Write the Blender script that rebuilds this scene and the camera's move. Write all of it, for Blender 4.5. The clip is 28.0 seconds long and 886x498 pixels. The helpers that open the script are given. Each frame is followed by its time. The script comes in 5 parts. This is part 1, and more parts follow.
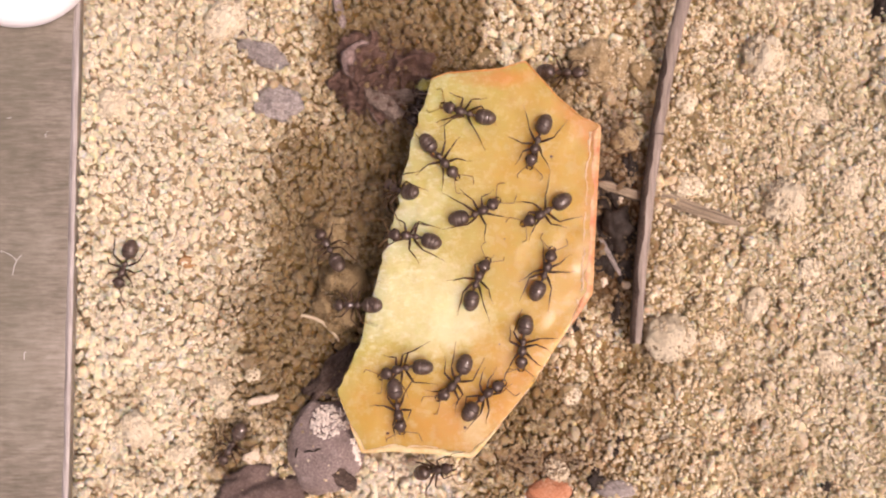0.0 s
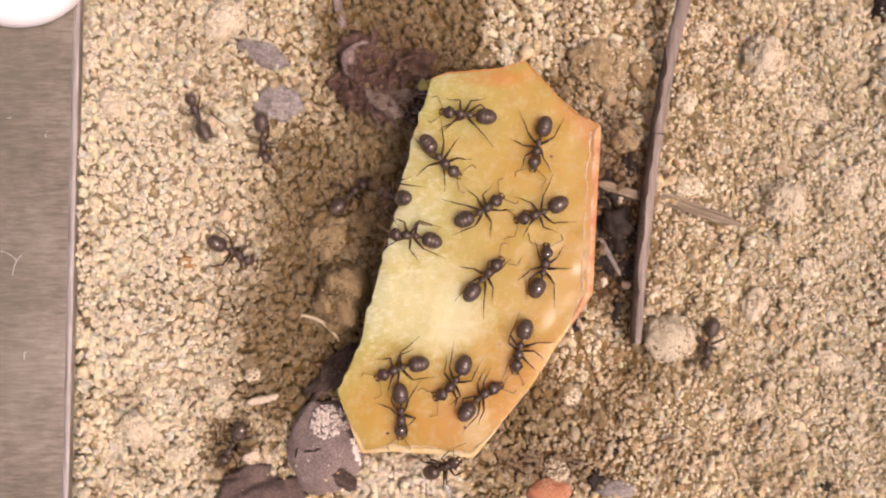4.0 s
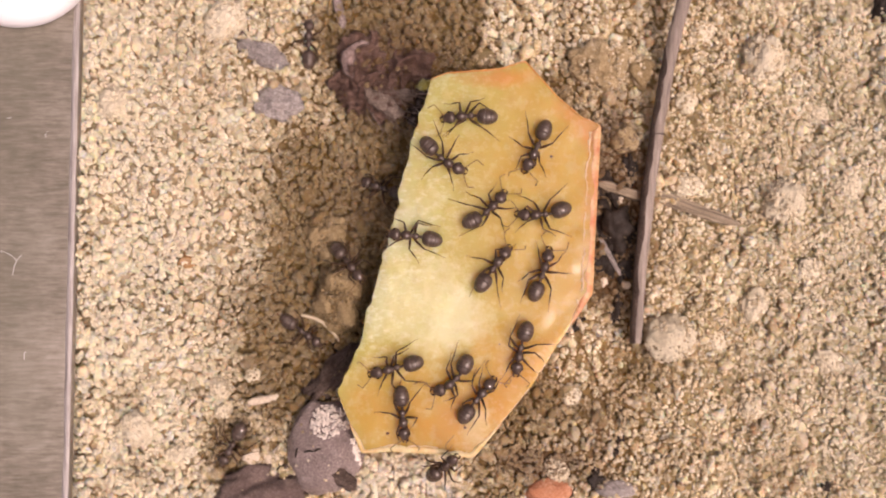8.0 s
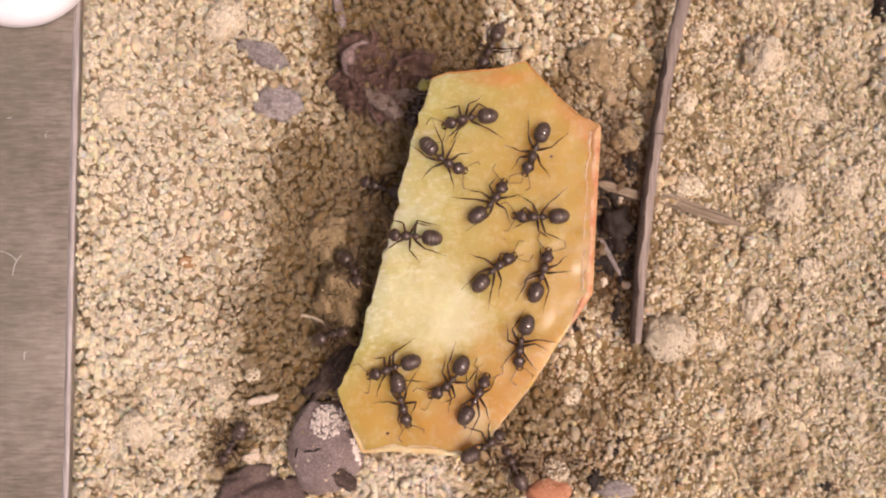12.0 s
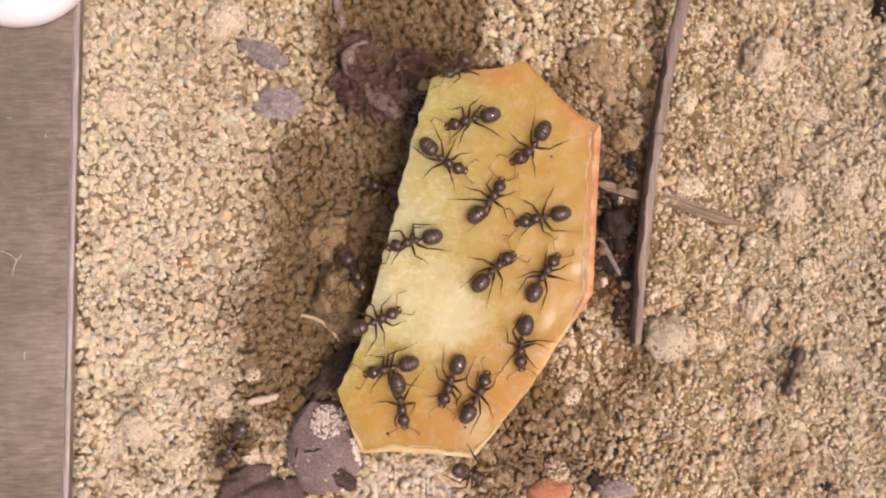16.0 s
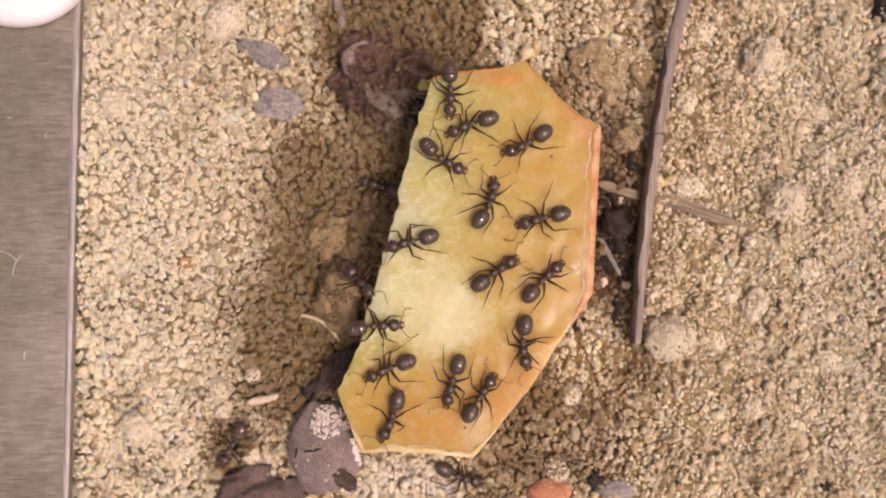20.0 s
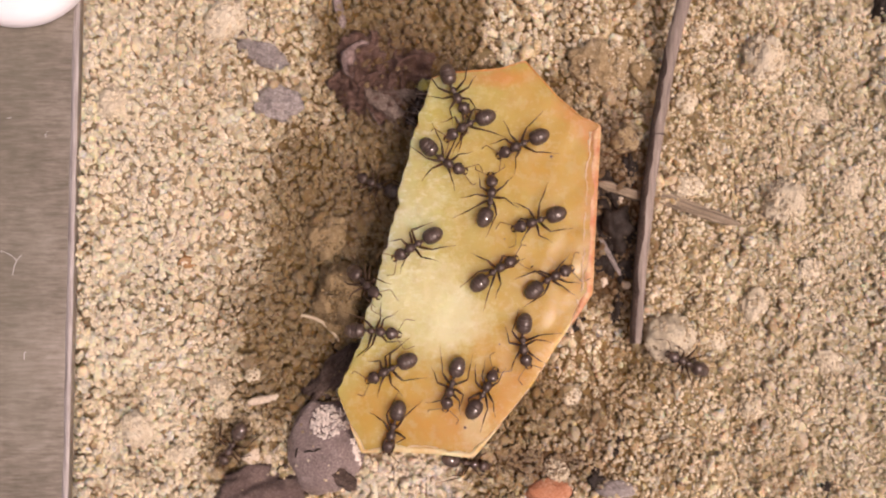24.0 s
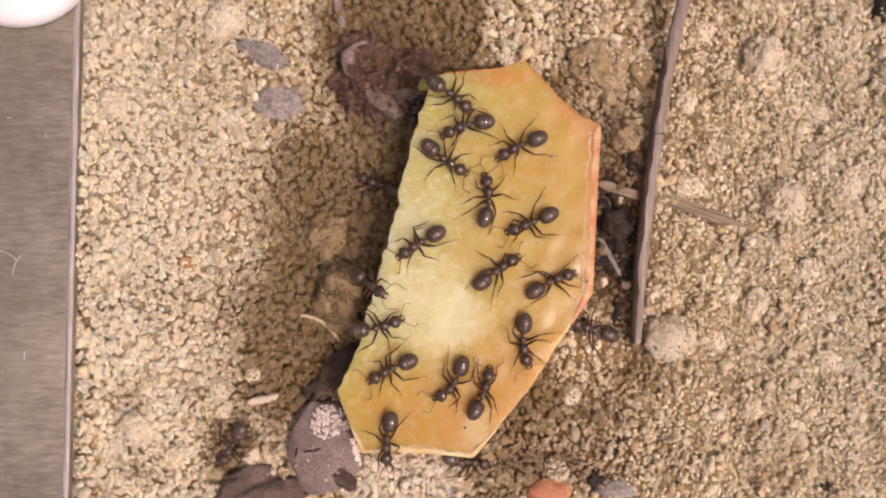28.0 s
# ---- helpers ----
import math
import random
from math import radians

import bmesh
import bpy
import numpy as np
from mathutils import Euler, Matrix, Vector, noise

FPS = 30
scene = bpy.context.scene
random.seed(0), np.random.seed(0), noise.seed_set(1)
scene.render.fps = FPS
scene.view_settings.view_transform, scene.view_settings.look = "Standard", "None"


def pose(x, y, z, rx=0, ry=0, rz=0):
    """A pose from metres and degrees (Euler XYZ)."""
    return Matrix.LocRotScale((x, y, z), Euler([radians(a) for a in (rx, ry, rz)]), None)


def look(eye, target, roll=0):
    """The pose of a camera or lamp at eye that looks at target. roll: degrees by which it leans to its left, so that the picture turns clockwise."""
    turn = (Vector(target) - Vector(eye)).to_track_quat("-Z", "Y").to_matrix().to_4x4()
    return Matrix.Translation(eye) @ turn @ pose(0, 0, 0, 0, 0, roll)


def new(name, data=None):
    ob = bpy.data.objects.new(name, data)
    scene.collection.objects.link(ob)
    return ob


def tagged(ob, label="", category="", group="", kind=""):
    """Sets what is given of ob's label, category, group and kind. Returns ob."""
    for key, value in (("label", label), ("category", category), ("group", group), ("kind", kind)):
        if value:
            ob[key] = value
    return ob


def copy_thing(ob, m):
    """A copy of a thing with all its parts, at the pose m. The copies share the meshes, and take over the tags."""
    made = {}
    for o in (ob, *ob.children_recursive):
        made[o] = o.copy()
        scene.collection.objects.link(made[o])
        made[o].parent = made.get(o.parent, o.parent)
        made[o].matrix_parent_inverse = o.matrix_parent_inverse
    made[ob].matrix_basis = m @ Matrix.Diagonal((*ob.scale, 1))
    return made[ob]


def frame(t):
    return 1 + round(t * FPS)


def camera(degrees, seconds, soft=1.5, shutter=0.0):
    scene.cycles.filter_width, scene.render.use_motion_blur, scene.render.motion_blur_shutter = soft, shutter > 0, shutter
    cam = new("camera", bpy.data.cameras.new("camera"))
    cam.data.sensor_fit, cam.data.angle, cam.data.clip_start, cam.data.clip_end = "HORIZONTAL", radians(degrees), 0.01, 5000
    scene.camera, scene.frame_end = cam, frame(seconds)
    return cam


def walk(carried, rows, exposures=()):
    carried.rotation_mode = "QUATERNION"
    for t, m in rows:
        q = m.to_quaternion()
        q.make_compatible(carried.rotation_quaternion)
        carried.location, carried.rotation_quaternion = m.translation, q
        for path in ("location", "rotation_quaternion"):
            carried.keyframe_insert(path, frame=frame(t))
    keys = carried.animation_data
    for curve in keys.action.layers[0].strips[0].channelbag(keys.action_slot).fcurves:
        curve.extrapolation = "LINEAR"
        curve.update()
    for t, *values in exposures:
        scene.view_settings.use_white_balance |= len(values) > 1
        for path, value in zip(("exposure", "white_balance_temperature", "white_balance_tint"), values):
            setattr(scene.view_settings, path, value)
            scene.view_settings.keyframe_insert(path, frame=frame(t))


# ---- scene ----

# ================= camera: it stands still, straight above the plot =================
EYE = 0.06725          # height of the lens over the soil
STEP = 4.0e-5          # one step of the plan on the soil: 0.04 mm
cam = camera(50, 28.0, soft=1.95, shutter=1.2)
cam.data.dof.use_dof = True            # close focus on the cut face and its ants
cam.data.dof.focus_distance = EYE - 0.0046
cam.data.dof.aperture_fstop = 32.0
walk(cam, [(0, pose(0, 0, EYE)), (28, pose(0, 0, EYE))],
     exposures=[(0, 0.09, 7000, 28), (1, -0.05, 7000, 28), (5, -0.05, 7000, 28), (9, -0.05, 7000, 28), (12, -0.15, 7000, 28), (16, -0.20, 7000, 28), (28, -0.20, 7000, 28)])

# ================= light =================
SUN_EL, SUN_AZ = 66.0, -28.0      # degrees; azimuth from +x towards +y
to_sun = Vector((math.cos(radians(SUN_EL)) * math.cos(radians(SUN_AZ)),
                 math.cos(radians(SUN_EL)) * math.sin(radians(SUN_AZ)), math.sin(radians(SUN_EL))))
sun = new("sun", bpy.data.lights.new("sun", "SUN"))
sun.data.energy, sun.data.angle, sun.data.color = 1.4, radians(6), (1.0, 0.95, 0.88)
sun.matrix_world = look(to_sun, (0, 0, 0))
world = bpy.data.worlds.new("sky")
scene.world = world
world.use_nodes = True
wn = world.node_tree
sky = wn.nodes.new("ShaderNodeTexSky")
sky.sky_type, sky.sun_disc = "NISHITA", False
sky.air_density, sky.dust_density, sky.ozone_density = 0.35, 9.0, 0.0
sky.sun_elevation, sky.sun_rotation = radians(SUN_EL), radians(90 - SUN_AZ)
wn.nodes["Background"].inputs["Strength"].default_value = 0.13
wn.links.new(sky.outputs[0], wn.nodes["Background"].inputs["Color"])


# ================= materials =================
class Mat:
    """A small builder for node materials; lengths in metres."""

    def __init__(self, name):
        self.m = bpy.data.materials.new(name)
        self.m.use_nodes = True
        self.t = self.m.node_tree
        self.p = self.t.nodes["Principled BSDF"]
        self.co = self.t.nodes.new("ShaderNodeTexCoord").outputs["Object"]

    def put(self, key, value):
        if hasattr(value, "links"):
            self.t.links.new(value, self.p.inputs[key])
        else:
            self.p.inputs[key].default_value = (*value, 1) if isinstance(value, tuple) and len(value) == 3 and "Radius" not in key else value
        return self

    def stretch(self, sx, sy, sz, co=None):
        n = self.t.nodes.new("ShaderNodeMapping")
        n.inputs["Scale"].default_value = (sx, sy, sz)
        self.t.links.new(co or self.co, n.inputs["Vector"])
        return n.outputs[0]

    def noise(self, size, detail=4, rough=0.55, co=None):
        n = self.t.nodes.new("ShaderNodeTexNoise")
        n.inputs["Scale"].default_value = 1.0 / size
        n.inputs["Detail"].default_value, n.inputs["Roughness"].default_value = detail, rough
        self.t.links.new(co or self.co, n.inputs["Vector"])
        return n.outputs["Fac"]

    def island(self):
        return self.t.nodes.new("ShaderNodeNewGeometry").outputs["Random Per Island"]

    def chance(self):
        return self.t.nodes.new("ShaderNodeObjectInfo").outputs["Random"]

    def axis(self, which):
        n = self.t.nodes.new("ShaderNodeSeparateXYZ")
        self.t.links.new(self.co, n.inputs[0])
        return n.outputs[which]

    def span(self, v, a, b, lo=0.0, hi=1.0):
        n = self.t.nodes.new("ShaderNodeMapRange")
        for k, x in zip(("From Min", "From Max", "To Min", "To Max"), (a, b, lo, hi)):
            n.inputs[k].default_value = x
        self.t.links.new(v, n.inputs["Value"])
        return n.outputs[0]

    def math(self, op, a, b):
        n = self.t.nodes.new("ShaderNodeMath")
        n.operation = op
        for i, x in enumerate((a, b)):
            if hasattr(x, "links"):
                self.t.links.new(x, n.inputs[i])
            else:
                n.inputs[i].default_value = x
        return n.outputs[0]

    def ramp(self, v, *stops):
        n = self.t.nodes.new("ShaderNodeValToRGB")
        el = n.color_ramp.elements
        while len(el) < len(stops):
            el.new(0.5)
        for e, (pos, col) in zip(el, stops):
            e.position, e.color = pos, (*col, 1)
        self.t.links.new(v, n.inputs[0])
        return n.outputs[0]

    def mix(self, f, a, b):
        n = self.t.nodes.new("ShaderNodeMix")
        n.data_type = "RGBA"
        for i, x in ((0, f), (6, a), (7, b)):
            if hasattr(x, "links"):
                self.t.links.new(x, n.inputs[i])
            else:
                n.inputs[i].default_value = (*x, 1) if isinstance(x, tuple) else x
        return n.outputs[2]

    def near(self, x, y, rx, ry):
        """1 at a place of the plan, 0 past its radii."""
        n = self.t.nodes.new("ShaderNodeMapping")
        n.vector_type = "TEXTURE"
        n.inputs["Location"].default_value, n.inputs["Scale"].default_value = (x, y, 0), (rx, ry, 1000)
        self.t.links.new(self.co, n.inputs["Vector"])
        d = self.t.nodes.new("ShaderNodeVectorMath")
        d.operation = "LENGTH"
        self.t.links.new(n.outputs[0], d.inputs[0])
        return self.span(d.outputs["Value"], 0.0, 1.0, 1.0, 0.0)

    def bump(self, v, depth, strength=1.0):
        n = self.t.nodes.new("ShaderNodeBump")
        n.inputs["Distance"].default_value, n.inputs["Strength"].default_value = depth, strength
        self.t.links.new(v, n.inputs["Height"])
        if self.p.inputs["Normal"].links:
            self.t.links.new(self.p.inputs["Normal"].links[0].from_socket, n.inputs["Normal"])
        self.t.links.new(n.outputs[0], self.p.inputs["Normal"])
        return self


def earthy(name, dark, mid, light, big=0.006, fine=0.0004, rough=0.9, depth=6e-5, per="island", juice_shade=False):
    """Crumbly mineral stuff: stains at two scales and a granular relief."""
    m = Mat(name)
    v = m.math("ADD", m.math("MULTIPLY", m.noise(big, 3), 0.45), m.math("MULTIPLY", m.noise(fine, 6, 0.7), 0.4))
    # light and dark minerals within one piece
    v = m.math("ADD", v, m.math("MULTIPLY", m.math("SUBTRACT", m.noise(0.00016 if juice_shade else 0.00011, 5, 0.75), 0.5), 0.9))
    pick = m.island() if per == "island" else m.chance()
    v = m.math("ADD", v, m.math("MULTIPLY", m.math("SUBTRACT", pick, 0.5), 0.42 if per == "island" else 0.14))
    col = m.ramp(v, (0.2, dark), (0.45, mid), (0.7, light))
    if juice_shade:
        # some quartz and some reddish crumbs; juice damp and shade painted round the slice
        odd = m.math("FRACT", m.math("MULTIPLY", m.island(), 37.0), 0.0)
        col = m.mix(m.span(odd, 0.78, 0.86, 0.0, 0.7 if "sand_" in name else 0.5), col, (0.95, 0.87, 0.70))
        col = m.mix(m.span(odd, 0.05, 0.03, 0.0, 0.5), col, (0.42, 0.22, 0.12))
        col = m.mix(m.span(odd, 0.26, 0.18, 0.0, 0.4), col, (0.36, 0.26, 0.14))
        damp_shade = m.math("ADD", m.near(0.0008, 0.0006, 0.0140, 0.0225), m.math("MULTIPLY", m.math("SUBTRACT", m.noise(0.0042, 6, 0.68), 0.5), 0.8))
        damp_shade = m.math("ADD", damp_shade, m.math("MULTIPLY", m.near(-0.0100, -0.0062, 0.0042, 0.0056), 0.6))
        damp_shade = m.math("SUBTRACT", damp_shade, m.math("MULTIPLY", m.near(0.0102, -0.0070, 0.0034, 0.0044), 0.8))
        damp_shade = m.math("SUBTRACT", damp_shade, m.math("MULTIPLY", m.near(-0.0024, -0.0160, 0.0052, 0.0030), 1.6))
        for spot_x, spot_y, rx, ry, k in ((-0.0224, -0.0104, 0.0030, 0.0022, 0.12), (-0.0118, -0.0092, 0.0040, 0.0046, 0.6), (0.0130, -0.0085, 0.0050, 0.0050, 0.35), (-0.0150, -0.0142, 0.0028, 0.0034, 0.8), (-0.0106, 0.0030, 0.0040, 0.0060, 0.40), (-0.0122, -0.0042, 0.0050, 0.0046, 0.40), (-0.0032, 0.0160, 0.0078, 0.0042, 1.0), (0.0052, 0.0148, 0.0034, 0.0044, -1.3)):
            damp_shade = m.math("ADD", damp_shade, m.math("MULTIPLY", m.near(spot_x, spot_y, rx, ry), k))
        damp_shade = m.math("ADD", damp_shade, m.span(m.noise(0.0065, 4, 0.6), 0.60, 0.76, 0.0, 0.22))
        damp_shade = m.math("ADD", damp_shade, m.math("MULTIPLY", m.math("SUBTRACT", odd, 0.5), 0.30))
        damp_shade = m.span(damp_shade, 0.0, 0.36)
        dry = m.span(m.near(-0.030, -0.003, 0.023, 0.045), 0.08, 0.50, 0.0, 0.5 if name == "soil_bed" else 0.9)
        col = m.mix(m.span(m.math("ADD", m.near(0.036, 0.0, 0.019, 0.045), m.math("MULTIPLY", m.math("SUBTRACT", m.noise(0.004, 4), 0.5), 0.4)), 0.10, 0.75, 0.0, 0.5), col, (0.71, 0.665, 0.53))
        col = m.mix(dry, col, m.mix(0.6, col, (0.97, 0.87, 0.66)))
        col = m.mix(m.math("MULTIPLY", damp_shade, 0.9), col, m.mix(0.90, col, (0.166, 0.106, 0.039)))
        if name == "soil_bed":      # caked light earth past the twig; its pale colour also lightens shaded gaps
            cake_lift = m.span(m.math("ADD", m.near(0.030, 0.0, 0.020, 0.045), m.math("MULTIPLY", m.math("SUBTRACT", m.noise(0.0012, 5, 0.7), 0.5), 0.9)), 0.15, 0.55, 0.0, 0.75)
            col = m.mix(cake_lift, col, (0.46, 0.395, 0.245))
        col = m.mix(m.span(m.near(-0.0028, -0.0164, 0.0052, 0.0028), 0.1, 0.5, 0.0, 0.55), col, (0.82, 0.745, 0.61))
        # darker reddish brown beside the slice: run-off juice and shade in the colour
        soak_shade = m.math("ADD", m.math("MULTIPLY", m.near(0.0122, 0.0030, 0.0034, 0.0110), 1.4), m.near(0.0066, -0.0152, 0.0040, 0.0022))
        soak_shade = m.math("ADD", soak_shade, m.math("MULTIPLY", m.near(-0.0058, 0.0030, 0.0034, 0.0070), 0.45))
        soak_shade = m.math("ADD", soak_shade, m.math("MULTIPLY", m.near(-0.0036, 0.0124, 0.0060, 0.0056), 0.95))
        soak_shade = m.math("ADD", soak_shade, m.math("MULTIPLY", m.near(0.0110, -0.0138, 0.0030, 0.0055), 0.55))
        soak_shade = m.span(m.math("ADD", soak_shade, m.math("MULTIPLY", m.math("SUBTRACT", m.noise(0.0018, 5, 0.65), 0.5), 0.9)), 0.15, 0.65)
        col = m.mix(m.math("MULTIPLY", soak_shade, 0.9 if name == "soil_bed" else 0.7), col, (0.135, 0.078, 0.042))
        shiny = m.span(m.noise(0.00028, 3, 0.6), 0.50, 0.64, 0.0, 0.3)
        rough = m.math("SUBTRACT", m.span(damp_shade, 0, 1, rough, rough - 0.22), shiny)
    m.put("Base Color", col)
    m.put("Roughness", rough).put("Specular IOR Level", 0.2 if juice_shade else 0.3)
    if juice_shade:
        m.put("Specular Tint", (1.0, 0.82, 0.62))
    if juice_shade and "sand_" not in name:
        m.put("Subsurface Weight", 0.75).put("Subsurface Radius", (0.00042, 0.00027, 0.00014)).put("Subsurface Scale", 1.0)
    if juice_shade or "clod" in name:      # each crumb is itself a lump of finer grains
        m.bump(m.noise(0.00030, 3, 0.65), 1.7e-4, 0.9)
    m.bump(m.noise(fine * 0.34, 4, 0.7), depth)
    return m.m


# these three soils carry the damp and shade painted round the slice
SOIL = earthy("sandy_soil", (0.47, 0.355, 0.205), (0.76, 0.63, 0.42), (0.95, 0.86, 0.66), juice_shade=True, depth=1.3e-4)
SAND = earthy("sand_grain", (0.48, 0.365, 0.21), (0.74, 0.61, 0.405), (0.92, 0.82, 0.62), juice_shade=True, depth=3e-5, rough=0.6)
SOIL_BASE = earthy("soil_bed", (0.25, 0.17, 0.08), (0.39, 0.285, 0.15), (0.53, 0.415, 0.26), fine=0.00025, depth=1.2e-4, juice_shade=True)
CLOD = earthy("dry_clod", (0.68, 0.585, 0.41), (0.86, 0.765, 0.57), (0.96, 0.90, 0.74), big=0.0012, fine=0.0003, depth=1.6e-4, per="object")
DAMP_CLOD = earthy("brown_clod", (0.29, 0.20, 0.095), (0.47, 0.35, 0.19), (0.72, 0.60, 0.41), big=0.0011, fine=0.0003, depth=1.6e-4, per="object")
DAMP_CRUMB = earthy("damp_crumb", (0.13, 0.088, 0.046), (0.26, 0.185, 0.10), (0.42, 0.32, 0.19), big=0.0008, fine=0.0002, depth=1.2e-4, per="object")
PALE_CHIP = earthy("pale_chip", (0.52, 0.42, 0.30), (0.72, 0.62, 0.48), (0.86, 0.78, 0.66), big=0.001, fine=0.0002, depth=4e-5, per="object")
GREY_STONE = earthy("grey_stone", (0.18, 0.155, 0.14), (0.39, 0.345, 0.32), (0.74, 0.69, 0.65), big=0.0008, fine=0.0002, rough=0.35, depth=9e-5, per="object")
BRICK_BIT = earthy("brick_bit", (0.38, 0.13, 0.065), (0.58, 0.26, 0.14), (0.74, 0.48, 0.34), big=0.0009, fine=0.00016, depth=8e-5, per="object")
BARK = earthy("dark_bark", (0.040, 0.026, 0.020), (0.11, 0.076, 0.060), (0.27, 0.20, 0.165), big=0.0012, fine=0.00025, rough=0.5, depth=1.8e-4, per="object")
HULL = earthy("seed_hull", (0.15, 0.112, 0.102), (0.31, 0.245, 0.223), (0.62, 0.54, 0.50), big=0.0013, fine=0.00022, rough=0.36, depth=7e-5, per="object")
HUSK = earthy("brown_husk", (0.075, 0.050, 0.042), (0.19, 0.135, 0.115), (0.40, 0.31, 0.27), big=0.0012, fine=0.00024, rough=0.42, depth=1.4e-4, per="object")
BLACK_BIT = earthy("black_bit", (0.012, 0.008, 0.006), (0.026, 0.018, 0.013), (0.065, 0.046, 0.036), big=0.0008, fine=0.0002, rough=0.6, depth=4e-5, per="object")


def make_twig_mat():
    m = Mat("weathered_twig")
    grain = m.noise(0.0004, 6, 0.72, m.stretch(1, 0.06, 1))
    m.put("Base Color", m.ramp(m.math("ADD", m.math("MULTIPLY", grain, 0.75), m.math("MULTIPLY", m.noise(0.004, 2), 0.25)),
                               (0.28, (0.12, 0.09, 0.072)), (0.5, (0.29, 0.235, 0.195)), (0.72, (0.52, 0.45, 0.39))))
    m.put("Roughness", 0.6).bump(grain, 1.6e-4)
    return m.m


def make_straw_mat():
    m = Mat("dry_straw")
    grain = m.noise(0.00028, 6, 0.7, m.stretch(0.05, 1, 1))
    m.put("Base Color", m.ramp(grain, (0.34, (0.08, 0.055, 0.033)), (0.5, (0.29, 0.225, 0.15)), (0.66, (0.52, 0.43, 0.32))))
    m.put("Roughness", 0.7).bump(grain, 1.6e-4)
    return m.m


def make_steel():
    m = Mat("brushed_steel")
    brush = m.noise(0.00034, 5, 0.7, m.stretch(0.22, 1.5, 1))
    fine = m.noise(0.0001, 3, 0.6, m.stretch(0.1, 1.0, 1))
    stain = m.noise(0.0060, 5, 0.6, m.stretch(1.0, 0.7, 1))
    v = m.math("ADD", m.math("ADD", m.math("MULTIPLY", brush, 0.42), m.math("MULTIPLY", fine, 0.12)), m.math("MULTIPLY", stain, 0.46))
    col = m.ramp(v, (0.36, (0.12, 0.105, 0.075)), (0.5, (0.25, 0.22, 0.175)), (0.64, (0.42, 0.375, 0.32)))
    # a thin greenish film away from the ground edge
    film = m.math("MULTIPLY", m.span(m.axis(0), -0.0262, -0.0290), m.span(m.noise(0.009, 4), 0.40, 0.60, 0.2, 1.0))
    col = m.mix(m.math("MULTIPLY", film, 0.45), col, (0.15, 0.145, 0.10))
    m.put("Base Color", col)
    m.put("Metallic", 0.35).put("Roughness", m.span(brush, 0.3, 0.7, 0.42, 0.62)).bump(brush, 1.6e-5)
    return m.m


def make_bright_steel():
    m = Mat("ground_steel")
    line = m.noise(0.00016, 4, 0.65, m.stretch(1.0, 0.06, 1))
    m.put("Base Color", m.ramp(line, (0.36, (0.27, 0.24, 0.22)), (0.62, (0.46, 0.425, 0.40))))
    m.put("Metallic", 0.3).put("Roughness", 0.6).bump(line, 1.0e-5)
    return m.m


